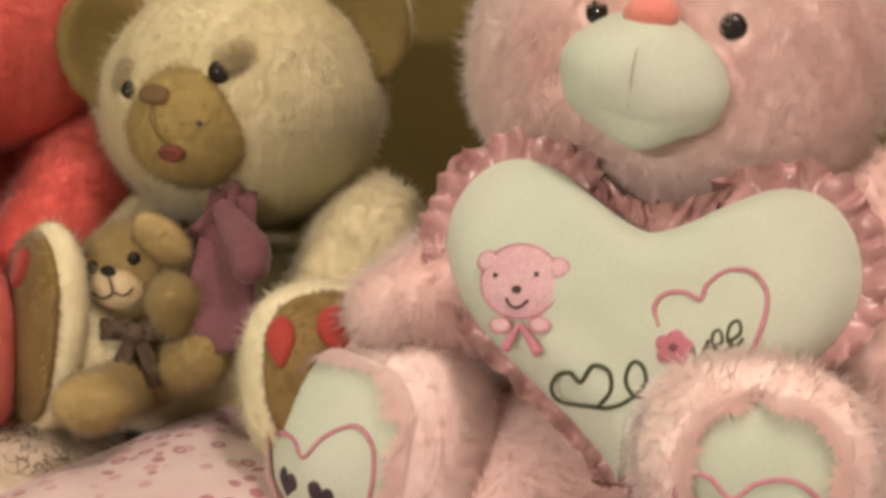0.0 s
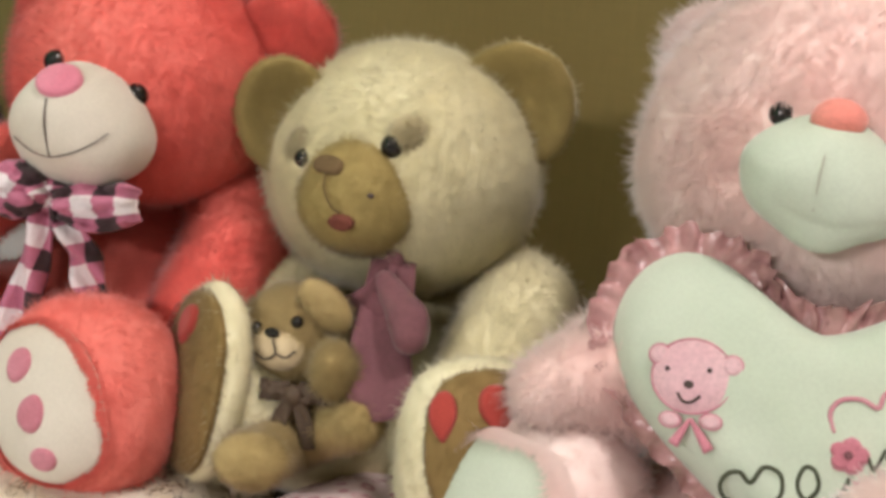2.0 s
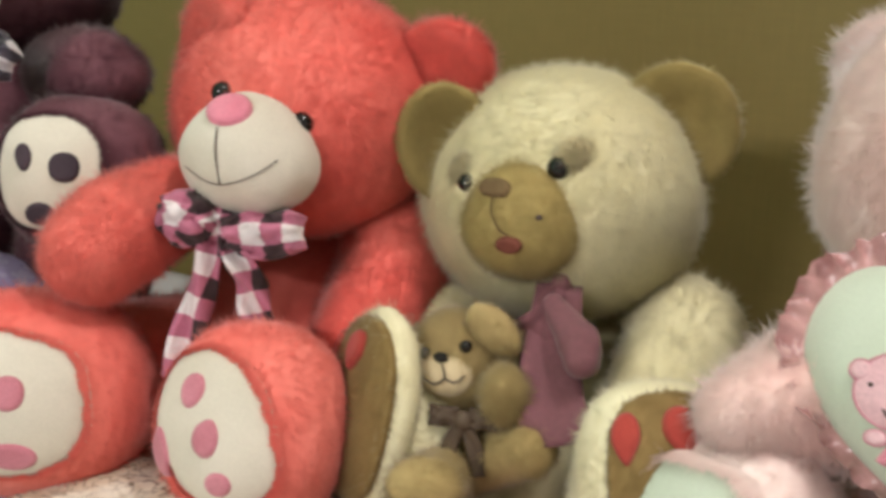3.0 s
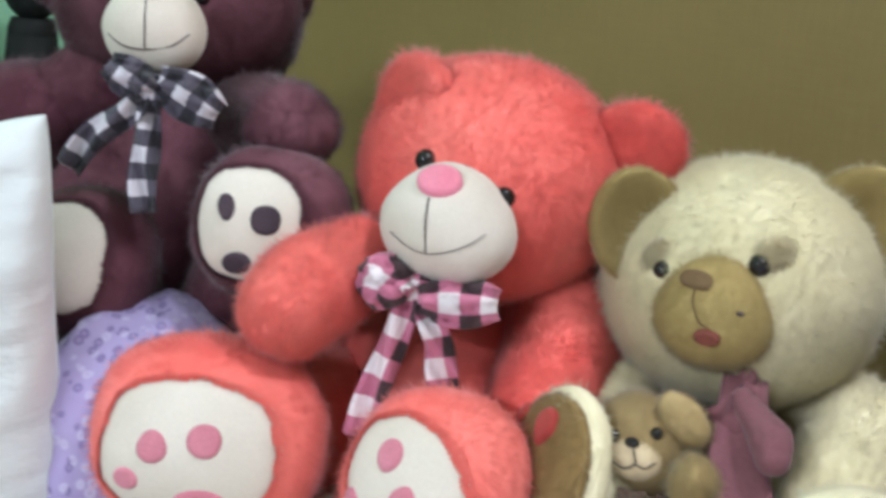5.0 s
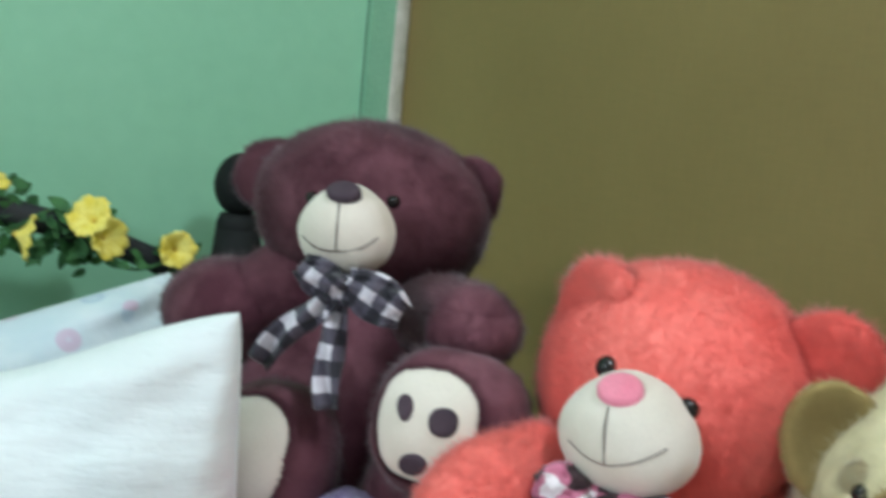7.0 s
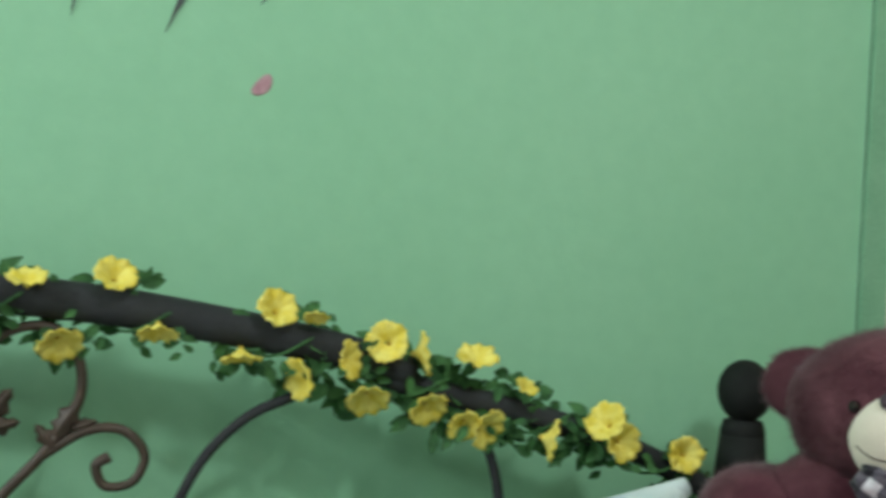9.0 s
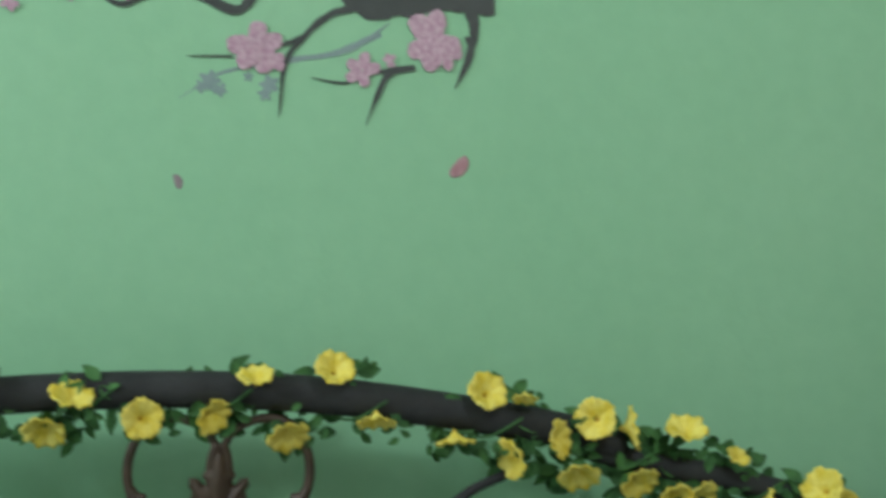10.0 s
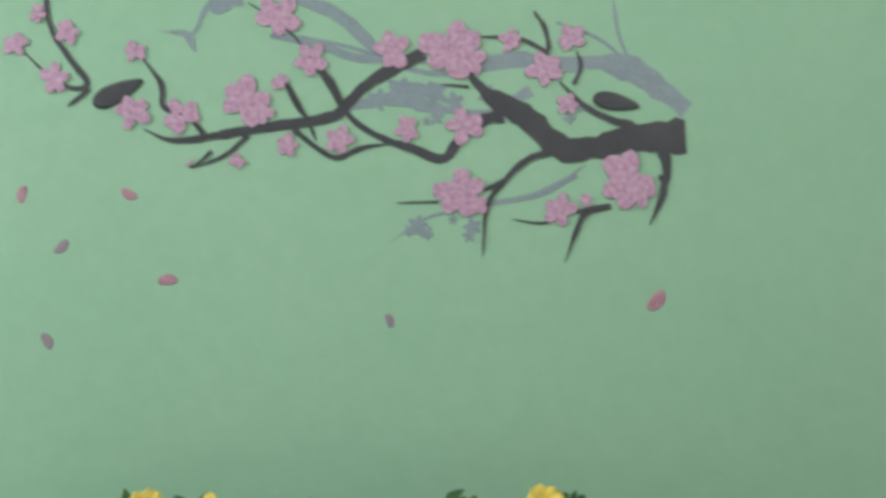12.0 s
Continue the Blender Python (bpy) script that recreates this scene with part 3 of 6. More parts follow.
# ---- places and sizes of the soft toys ----
shape("pink_head", (-0.181, -1.184, 0.975), (0.104, 0.080, 0.095), (-1, -0.25, 0.05), 0)
shape("pink_ear_l", (-0.170, -1.100, 1.019), (0.028, 0.017, 0.024), (-1, -0.1, 0.1), 0)
shape("pink_ear_r", (-0.130, -1.250, 1.022), (0.030, 0.018, 0.030), (-1, -0.25, 0.05), 0)
shape("pink_muzzle", (-0.258, -1.199, 0.980), (0.040, 0.036, 0.029), (-1, -0.45, 0.05), 9)
shape("pink_body", (-0.130, -1.196, 0.787), (0.115, 0.092, 0.126), (-1, -0.2, 0.1), 0)
shape("pink_arm_l", (-0.345, -1.126, 0.874), (0.027, 0.027, 0.026), (-1, 0.2, -0.3), 0)
shape("pink_arm_r", (-0.199, -1.315, 0.840), (0.037, 0.037, 0.043), (-1, -0.6, -0.2), 0)
shape("pink_foot_l", (-0.332, -1.106, 0.796), (0.053, 0.052, 0.057), (-0.92, 0.1, 0.5), 0)
shape("pink_foot_r", (-0.376, -1.301, 0.870), (0.044, 0.036, 0.035), (-0.72, -0.25, 0.65), 0)
shape("pink_heart", (-0.294, -1.220, 0.871), (0.096, 0.029, 0.073), (-0.85, -0.3, 0.5), 2)
marks("pink_eyes", (0.27, 0.92, 0.29), (-0.32, 0.91, 0.26))
marks("pink_nose", (0.09, 0.29, 0.95))
marks("pink_seam", (0.18, 0.72, 0.67), (0.19, 0.95, 0.23), (0.14, 0.92, -0.37))
marks("pink_pad_l", (-0.04, 0.99, -0.16))
marks("pink_pad_r", (-0.0, 0.94, -0.34))
shape("cream_head", (-0.232, -0.927, 0.928), (0.087, 0.083, 0.077), (-1, -0.3, 0), 0)
shape("cream_ear_r", (-0.200, -0.988, 0.975), (0.037, 0.026, 0.038), (-1, -0.45, 0.1), 0)
shape("cream_ear_l", (-0.294, -0.884, 0.964), (0.028, 0.018, 0.034), (-0.7, -0.7, 0.1), 0)
shape("cream_muzzle", (-0.297, -0.948, 0.927), (0.035, 0.030, 0.034), (-1, -0.35, 0.1), 0)
shape("cream_body", (-0.190, -0.917, 0.763), (0.076, 0.065, 0.080), (-1, -0.2, 0.1), 0)
shape("cream_arm_r", (-0.230, -1.017, 0.851), (0.037, 0.037, 0.038), (-1, -0.4, -0.5), 0)
shape("cream_foot_r", (-0.335, -1.069, 0.821), (0.044, 0.031, 0.049), (-0.57, -0.7, 0.5), 0)
shape("cream_foot_l", (-0.377, -0.907, 0.823), (0.040, 0.015, 0.058), (-0.9, 0.34, 0.2), 0)
marks("cream_eyes", (0.37, 0.9, 0.23), (-0.26, 0.88, 0.41))
marks("cream_patch", (-0.33, 0.8, 0.5))
marks("cream_nose", (0.3, 0.78, 0.55))
marks("cream_mouth", (-0.05, 0.95, -0.31))
marks("cream_dot", (-0.47, 0.87, 0.16))
marks("cream_seam", (0.26, 0.88, 0.41), (0.24, 0.95, 0.18), (0.1, 0.99, -0.07), (-0.04, 0.99, -0.14))
marks("cream_toes_r", (0.52, 0.80, 0.32), (-0.03, 0.93, 0.36))
marks("cream_toes_l", (0.77, 0.53, 0.35), (0.07, 0.84, 0.53))
spot("cream_knot", (-0.292, -0.972, 0.892), 0.0095)
spot("cream_loop_r", (-0.317, -1.003, 0.871), 0.0192)
spot("cream_tail_a", (-0.345, -1.013, 0.823), 0.0134)
spot("cream_tail_b", (-0.330, -0.995, 0.846), 0.0153)
shape("small_head", (-0.335, -0.935, 0.847), (0.031, 0.030, 0.029), (-1, -0.5, 0.1), 0)
shape("small_ear_r", (-0.338, -0.961, 0.873), (0.018, 0.007, 0.011), (-1, -0.6, 0.1), 42)
shape("small_ear_l", (-0.330, -0.899, 0.846), (0.008, 0.006, 0.012), (-1, 0.1, 0.1), 0)
shape("small_muzzle", (-0.357, -0.944, 0.848), (0.017, 0.010, 0.013), (-1, -0.45, 0), 0)
shape("small_body", (-0.340, -0.940, 0.803), (0.029, 0.025, 0.033), (-1, -0.4, 0.2), 0)
shape("small_arm_r", (-0.349, -0.979, 0.842), (0.011, 0.012, 0.015), (-1, -0.6, 0), 0)
shape("small_arm_l", (-0.340, -0.915, 0.802), (0.012, 0.012, 0.017), (-1, 0, 0), 0)
shape("small_leg_l", (-0.402, -0.969, 0.805), (0.020, 0.016, 0.015), (-0.8, -0.55, 0.3), 0)
shape("small_leg_r", (-0.347, -0.996, 0.816), (0.013, 0.012, 0.015), (-0.8, -0.55, 0.3), 0)
marks("small_eyes", (0.45, 0.83, 0.33), (-0.27, 0.81, 0.53))
marks("small_nose", (0.08, 0.58, 0.81))
marks("small_seam", (-0.00, 0.78, 0.63), (-0.12, 0.99, 0.12), (0.21, 0.96, -0.16), (0.54, 0.84, -0.01))
marks("small_seam_b", (-0.12, 0.99, 0.12), (-0.44, 0.90, -0.01), (-0.70, 0.67, 0.24))
spot("small_bow", (-0.363, -0.962, 0.827), 0.0093)
shape("red_head", (-0.306, -0.776, 0.971), (0.089, 0.084, 0.080), (-1, -0.2, -0.08), 6)
shape("red_ear_l", (-0.356, -0.751, 1.018), (0.034, 0.020, 0.031), (-1, 0.1, 0.1), 6)
shape("red_ear_r", (-0.270, -0.858, 1.002), (0.034, 0.020, 0.031), (-1, -0.45, 0), -20)
shape("red_muzzle", (-0.384, -0.812, 0.957), (0.042, 0.037, 0.036), (-1, -0.35, -0.05), 8)
shape("red_body", (-0.262, -0.742, 0.784), (0.111, 0.102, 0.106), (-1, -0.2, 0.1), 0)
shape("red_arm_l", (-0.441, -0.750, 0.905), (0.041, 0.038, 0.032), (-0.8, 0.3, -0.4), -30)
shape("red_arm_r", (-0.262, -0.822, 0.836), (0.053, 0.053, 0.059), (-1, -0.5, -0.4), 0)
shape("red_foot_l", (-0.480, -0.720, 0.810), (0.073, 0.066, 0.062), (-0.72, -0.52, 0.35), 0)
shape("red_foot_r", (-0.419, -0.855, 0.812), (0.055, 0.049, 0.057), (-0.86, -0.2, 0.42), 0)
marks("red_eyes", (0.06, 0.95, 0.32), (-0.52, 0.83, 0.19))
marks("red_nose", (0.09, 0.56, 0.82))
marks("red_seam", (0.10, 0.81, 0.57), (0.02, 0.97, 0.23), (-0.07, 0.97, -0.25))
marks("red_seam_b", (0.52, 0.84, -0.15), (0.20, 0.95, -0.24), (-0.07, 0.96, -0.25), (-0.27, 0.95, -0.17), (-0.45, 0.89, -0.06), (-0.61, 0.79, 0.08), (-0.73, 0.64, 0.23))
marks("red_pad_l", (-0.05, 0.99, -0.14))
marks("red_toes_l", (0.33, 0.87, -0.36), (0.16, 0.98, -0.09), (-0.16, 0.99, -0.00), (-0.18, 0.85, -0.50))
marks("red_pad_r", (-0.09, 0.98, -0.17))
marks("red_toes_r", (0.14, 0.98, 0.15), (-0.08, 0.98, -0.18), (-0.23, 0.82, -0.53), (0.42, 0.81, -0.41))
spot("red_knot", (-0.405, -0.809, 0.918), 0.0075)
spot("red_loop_l", (-0.417, -0.796, 0.921), 0.0182)
spot("red_loop_r", (-0.392, -0.832, 0.914), 0.0231)
spot("red_tail_l0", (-0.413, -0.809, 0.900), 0.0095)
spot("red_tail_l1", (-0.420, -0.801, 0.865), 0.0106)
spot("red_tail_l2", (-0.432, -0.798, 0.825), 0.0112)
spot("red_tail_r0", (-0.404, -0.826, 0.898), 0.0095)
spot("red_tail_r1", (-0.399, -0.829, 0.879), 0.0105)
spot("red_tail_r2", (-0.396, -0.833, 0.857), 0.0112)
shape("dark_head", (-0.381, -0.523, 1.051), (0.092, 0.075, 0.068), (-0.85, -0.6, -0.05), 4)
shape("dark_ear_l", (-0.423, -0.444, 1.069), (0.035, 0.018, 0.030), (-0.8, -0.6, 0), 0)
shape("dark_ear_r", (-0.327, -0.571, 1.073), (0.025, 0.012, 0.028), (-0.85, -0.5, 0.05), 0)
shape("dark_muzzle", (-0.462, -0.615, 1.048), (0.033, 0.028, 0.031), (-0.85, -0.55, -0.05), 2)
shape("dark_body", (-0.392, -0.538, 0.855), (0.105, 0.075, 0.165), (-0.8, -0.6, 0.1), 0)
shape("dark_arm_l", (-0.464, -0.455, 0.964), (0.052, 0.048, 0.042), (-0.9, -0.2, -0.2), 0)
shape("dark_arm_r", (-0.396, -0.675, 0.991), (0.033, 0.036, 0.024), (-0.6, -0.9, -0.2), 0)
shape("dark_foot_r", (-0.422, -0.695, 0.933), (0.051, 0.046, 0.050), (-0.68, -0.66, 0.25), 0)
shape("dark_foot_l", (-0.491, -0.590, 0.888), (0.046, 0.041, 0.052), (-0.85, -0.5, 0.2), 0)
marks("dark_eyes", (0.23, 0.95, 0.20), (-0.42, 0.86, 0.31))
marks("dark_nose", (-0.06, 0.54, 0.84))
marks("dark_seam", (-0.08, 0.77, 0.63), (-0.15, 0.97, 0.18), (-0.16, 0.94, -0.3))
marks("dark_seam_b", (0.65, 0.74, -0.17), (0.28, 0.9, -0.33), (-0.16, 0.93, -0.34), (-0.62, 0.76, -0.21), (-0.86, 0.51, 0.03))
marks("dark_pad_r", (0.25, 0.97, -0.05))
marks("dark_toes_r", (0.40, 0.91, 0.11), (-0.01, 1.00, 0.01), (0.26, 0.84, -0.47), (-0.29, 0.92, -0.28))
marks("dark_pad_l", (-0.02, 0.99, 0.14))
spot("dark_knot", (-0.475, -0.635, 1.011), 0.0085)
spot("dark_loop_l", (-0.486, -0.627, 1.017), 0.0160)
spot("dark_loop_r", (-0.461, -0.653, 1.009), 0.0195)
spot("dark_tail_l0", (-0.486, -0.630, 0.998), 0.0095)
spot("dark_tail_l1", (-0.500, -0.613, 0.982), 0.0105)
spot("dark_tail_l2", (-0.510, -0.595, 0.956), 0.0105)
spot("dark_tail_r0", (-0.478, -0.636, 0.994), 0.0095)
spot("dark_tail_r1", (-0.483, -0.639, 0.966), 0.0105)
spot("dark_tail_r2", (-0.486, -0.645, 0.935), 0.0095)
marks("pad_line_l", (0.58, 0.59, -0.56), (0.68, 0.63, -0.37), (0.45, 0.87, -0.17), (0.20, 0.97, -0.16), (0.05, 0.97, -0.24), (-0.06, 1.00, -0.05), (-0.28, 0.96, 0.07), (-0.46, 0.89, -0.00), (-0.53, 0.83, -0.19), (-0.52, 0.76, -0.38))
marks("pad_dots_l", (0.21, 0.83, -0.52), (-0.11, 0.86, -0.50))
marks("pad_line_r", (0.51, 0.54, -0.67), (0.55, 0.65, -0.53), (0.48, 0.79, -0.38), (0.33, 0.86, -0.38), (0.17, 0.82, -0.55), (0.03, 0.92, -0.40), (-0.15, 0.93, -0.33), (-0.33, 0.84, -0.43), (-0.39, 0.70, -0.59))
# ---- end of places ----

# ---- room ----
def slab(name, lo, hi, mat, label="", category="wall"):
    v, f = box(lo, hi)
    return tagged(build(name, v, f, mat, smooth=False), label, category, "", "structure")


slab("wall_north", (-3.4, 0, 0), (0.12, 0.12, 2.7), GREEN, "light green painted wall behind the headboard")
slab("wall_east", (0, -3.6, 0), (0.12, 0, 2.7), BOARD, "olive brown board wall behind the soft toys")
# Unseen walls, made off-white to throw more bounced light into the room.
slab("wall_west", (-3.52, -3.6, 0), (-3.4, 0.12, 2.7), WHITE_PAINT, "unseen wall, off-white to bounce light")
slab("wall_south", (-3.4, -3.72, 0), (0.12, -3.6, 2.7), WHITE_PAINT, "unseen wall, off-white to bounce light")
slab("floor", (-3.52, -3.72, -0.1), (0.12, 0.12, 0), FLOOR_TILE, "plain grey beige floor", "floor")
slab("ceiling", (-3.52, -3.72, 2.7), (0.12, 0.12, 2.8), WHITE_PAINT, "plain white ceiling", "ceiling")

# corner: a green strip against the wall and a ragged pale edge beside the board
v, f = box((-0.060, -0.006, 0.0), (-0.022, 0.0, 2.7))
tagged(build("trim", v, f, SHADED_GREEN, smooth=False), "narrow green painted strip in the room corner", "trim", "", "structure")
v, f = [], []
for i in range(120):
    z = 2.7 * i / 119
    w = 0.003 * noise.noise(Vector((0, 0, z * 40))) + 0.002 * noise.noise(Vector((5, 0, z * 130)))
    v += [(-0.022, -0.006, z), (-0.002 + w * 0.4, -0.009 + w, z), (-0.001, -0.001, z)]
for i in range(119):
    a = 3 * i
    f += [(a, a + 1, a + 4, a + 3), (a + 1, a + 2, a + 5, a + 4)]
tagged(build("trim", v, f, PALE_EDGE), "ragged pale putty edge in the room corner", "trim", "", "structure")

v, f = [], []
for i in range(90):
    z = 0.9 + 1.8 * i / 89
    w = 0.0012 * noise.noise(Vector((3, 0, z * 25)))
    v += [(-0.0625 + w, -0.0004, z), (-0.0604 + w * 0.5, -0.0004, z)]
f = [(2 * i, 2 * i + 1, 2 * i + 3, 2 * i + 2) for i in range(89)]
tagged(build("trim", v, f, SEAM_DARK, smooth=False), "thin dark gap beside the green strip", "trim", "", "structure")

# ceiling lamp, out of view: a rose and a holder above the bulb
fixture = thing("ceiling_light", (-0.38, -1.65, 2.7), "white plastic bulb holder on the ceiling", "lamp")
build("rose", *tube([(-0.38, -1.65, 2.70), (-0.38, -1.65, 2.69), (-0.38, -1.65, 2.66)], [0.05, 0.05, 0.03], 20, 1), LAMP_BODY, fixture)
build("holder", *tube([(-0.38, -1.65, 2.66), (-0.38, -1.65, 2.60), (-0.38, -1.65, 2.54)], [0.012, 0.022, 0.022], 16, 1), LAMP_BODY, fixture)

# Fixture made up to go with the added fill lamp, out of view.
fill_fixture = thing("fill_light", (-3.4, -1.25, 2.15), "unseen white fixture for the added fill lamp", "lamp")
build("batten", *box((-3.4, -1.9, 2.12), (-3.355, -0.6, 2.18)), LAMP_BODY, fill_fixture, smooth=False)
for y in (-1.88, -0.62):
    build("end_cap", *box((-3.355, y - 0.015, 2.125), (-3.325, y + 0.015, 2.175)), LAMP_BODY, fill_fixture, smooth=False)

# ---- bed ----
BED_TOP = 0.70
bed = thing("bed", (-1.1, -1.05, 0), "double bed base with a mattress under a pale sheet", "bed")


def soft_box(lo, hi, seed=3, wave=0.006):
    """A mattress: a rounded slab with slightly uneven cloth."""
    u, f = ball(48, 32)
    c, h = (np.array(lo) + hi) / 2, (np.array(hi) - lo) / 2
    w = np.sign(u) * np.abs(u) ** 0.22
    w /= np.abs(w).max(1)[:, None] ** 0.85
    v = c + w * h
    v[:, 2] += [wave * noise.noise(Vector(p) * 5 + Vector((seed, 0, 0))) for p in v]
    return v, f


build("mattress", *soft_box((-1.98, -2.05, 0.40), (-0.02, -0.14, BED_TOP)), SHEET, bed, "pale sheet over the mattress")
build("base", *box((-1.95, -2.02, 0.12), (-0.05, -0.16, 0.41)), IRON, bed, smooth=False)
for x in (-1.9, -0.12):
    for y in (-1.95, -0.22):
        build("leg", *tube([(x, y, 0), (x, y, 0.07), (x, y, 0.13)], 0.025, 12, 1), IRON, bed)

# ---- headboard ----
HB_Y = -0.10
headboard = thing("headboard", (-1.12, HB_Y, 0), "dark iron arched headboard with scrollwork against the green wall", "headboard")
arch = [(-1.52, HB_Y, 1.066), (-1.41, HB_Y, 1.079), (-1.26, HB_Y, 1.091), (-1.115, HB_Y, 1.095), (-0.99, HB_Y, 1.090), (-0.86, HB_Y, 1.075), (-0.74, HB_Y, 1.056), (-0.668, HB_Y, 1.036)]
build("top_rail", *tube(arch, [0.018, 0.0195, 0.0195, 0.0195, 0.0195, 0.0185, 0.017], 18), IRON, headboard)
for s in (1, -1):
    lower = [(-1.12 + s * d, HB_Y, z) for d, z in ((0.40, 1.040), (0.47, 1.020), (0.56, 1.005), (0.64, 0.985), (0.72, 0.960), (0.80, 0.925), (0.84, 0.90))]
    build("side_rail", *tube(lower, [0.012, 0.014, 0.0135, 0.013, 0.012], 14), IRON, headboard)
    px = -1.12 + s * 0.845
    post = build("post", *tube([(px, HB_Y, 0), (px, HB_Y, 0.5), (px, HB_Y, 0.94), (px, HB_Y, 0.985)], [0.028, 0.028, 0.030, 0.026], 16, 1), BLACK_IRON, headboard)
    u, f = ball(20, 14)
    build("finial", u * (0.031, 0.031, 0.036) + (px, HB_Y, 1.035), f, BLACK_IRON, post)
    build("collar", *tube([(px, HB_Y, 0.975), (px, HB_Y, 0.99), (px, HB_Y, 1.002)], [0.024, 0.026, 0.022], 16, 2), BLACK_IRON, post)
build("lower_rail", *tube([(-1.96, HB_Y, 0.55), (-1.12, HB_Y, 0.55), (-0.28, HB_Y, 0.55)], 0.014, 12, 1), IRON, headboard)


def cast_leaf(place, long, tilt):
    """A cast iron leaf: pointed, lobed along its edges, with a raised rib."""
    u, f = ball(28, 12)
    a = radians(tilt)
    lobes = 1 + 0.28 * np.cos(9 * np.arctan2(u[:, 2], u[:, 0]))
    x = u[:, 0] * long * (0.9 + 0.1 * lobes)
    z = u[:, 2] * long * 0.46 * lobes * (1 - 0.45 * np.maximum(u[:, 0], 0))
    y = u[:, 1] * long * 0.30 - 0.12 * long * np.exp(-(u[:, 2] / 0.25) ** 2)
    return np.stack([place[0] + x * math.cos(a) - z * math.sin(a), place[1] + y, place[2] + x * math.sin(a) + z * math.cos(a)], 1), f


for s in (1, -1):
    def at_side(d, z):
        return (-1.092 + s * d, HB_Y, z)
    # tall S-shaped scroll ending in a spiral, and the small upper hook beside it
    stem = [at_side(0.003, 1.036), at_side(0.018, 1.056), at_side(0.048, 1.066), at_side(0.076, 1.056), at_side(0.092, 1.022), at_side(0.088, 0.985), at_side(0.06, 0.94), at_side(0.02, 0.89), at_side(-0.01, 0.82), at_side(-0.012, 0.72)]
    build("scroll", *tube(stem, [0.004, 0.0052, 0.0052, 0.0056, 0.005], 10), BRONZE, headboard)
    hook = [at_side(0.003, 1.04), at_side(0.009, 1.015), at_side(0.007, 0.98), at_side(0.0, 0.9)]
    build("scroll", *tube(hook, [0.0055, 0.0052, 0.005], 10), BRONZE, headboard)
    spiral = [at_side(0.06, 0.94), at_side(0.10, 0.966), at_side(0.135, 0.968), at_side(0.157, 0.945), at_side(0.148, 0.918), at_side(0.122, 0.913), at_side(0.112, 0.932), at_side(0.124, 0.942)]
    build("scroll", *tube(spiral, [0.0052, 0.005, 0.0045, 0.006], 10), BRONZE, headboard)
    sweep = [at_side(0.30, 1.008), at_side(0.255, 0.985), at_side(0.213, 0.94), at_side(0.185, 0.87), at_side(0.18, 0.78), at_side(0.2, 0.68)]
    build("scroll", *tube(sweep, 0.0055, 10), IRON, headboard)
    drop = [at_side(0.495, 0.985), at_side(0.515, 0.955), at_side(0.528, 0.91), at_side(0.535, 0.84), at_side(0.53, 0.7)]
    build("scroll", *tube(drop, 0.0055, 10), IRON, headboard)
    for d, z, long, tilt in ((0.082, 0.978, 0.022, 60), (0.064, 0.958, 0.017, 130), (0.098, 0.972, 0.013, 20)):
        build("leaf_boss", *cast_leaf(at_side(d, z), long, tilt if s > 0 else 180 - tilt), BRONZE, headboard)

# leafy boss where the two halves of the scrollwork meet
for dx, z, long, tilt in ((0, 1.002, 0.032, 90), (-0.016, 0.985, 0.024, 125), (0.016, 0.985, 0.024, 55), (-0.020, 0.968, 0.020, 165), (0.020, 0.968, 0.020, 15), (0, 0.958, 0.024, 270)):
    build("leaf_boss", *cast_leaf((-1.092 + dx, HB_Y, z), long, tilt), BRONZE, headboard)

# ---- flower garland ----
garland = thing("flower_garland", (-1.12, HB_Y - 0.03, 1.05), "garland of yellow cloth flowers wound round the headboard rail", "garland")
rng = random.Random(4)


def bloom(place, out, size, seed):
    """One cloth flower: a ruffled open cup with a dark throat."""
    r = random.Random(seed)
    rot = basis(out, r.uniform(-180, 180))
    nr, na = 6, 40
    v, f = [], []
    for j in range(nr + 1):
        t = j / nr
        for i in range(na):
            a = 2 * math.pi * i / na
            lobe = 1 + 0.05 * t * math.cos(5 * a + seed) + 0.05 * t * t * math.cos(17 * a + 2 * seed) + 0.04 * t * noise.noise(Vector((math.cos(a) * 2, math.sin(a) * 2, seed)))
            rad = size * (0.04 + 0.96 * t) * lobe
            h = size * (-0.62 + 0.80 * t ** 0.62 - 0.10 * t ** 4 + 0.10 * t * t * math.sin(9 * a + seed) + 0.12 * t * noise.noise(Vector((math.cos(a) * 1.5, math.sin(a) * 1.5, seed + 9))))
            v.append(np.array(place) + rot @ np.array((rad * math.cos(a), h, rad * math.sin(a))))
    for j in range(nr):
        f += [(j * na + i, j * na + (i + 1) % na, (j + 1) * na + (i + 1) % na, (j + 1) * na + i) for i in range(na)]
    back = [p - rot @ np.array((0, 0.0012, 0)) for p in v]
    k = len(v)
    f2 = [tuple(k + q for q in reversed(w)) for w in f]
    rim = [(nr * na + i, nr * na + (i + 1) % na, k + nr * na + (i + 1) % na, k + nr * na + i) for i in range(na)]
    cup = build("flower", v + back, f + f2 + rim, PETAL, garland)
    u, bf = ball(12, 8)
    build("flower_eye", (u * (0.13, 0.10, 0.13) * size) @ rot.T + np.array(place) - rot @ np.array((0, size * 0.55, 0)), bf, FLOWER_EYE, cup)


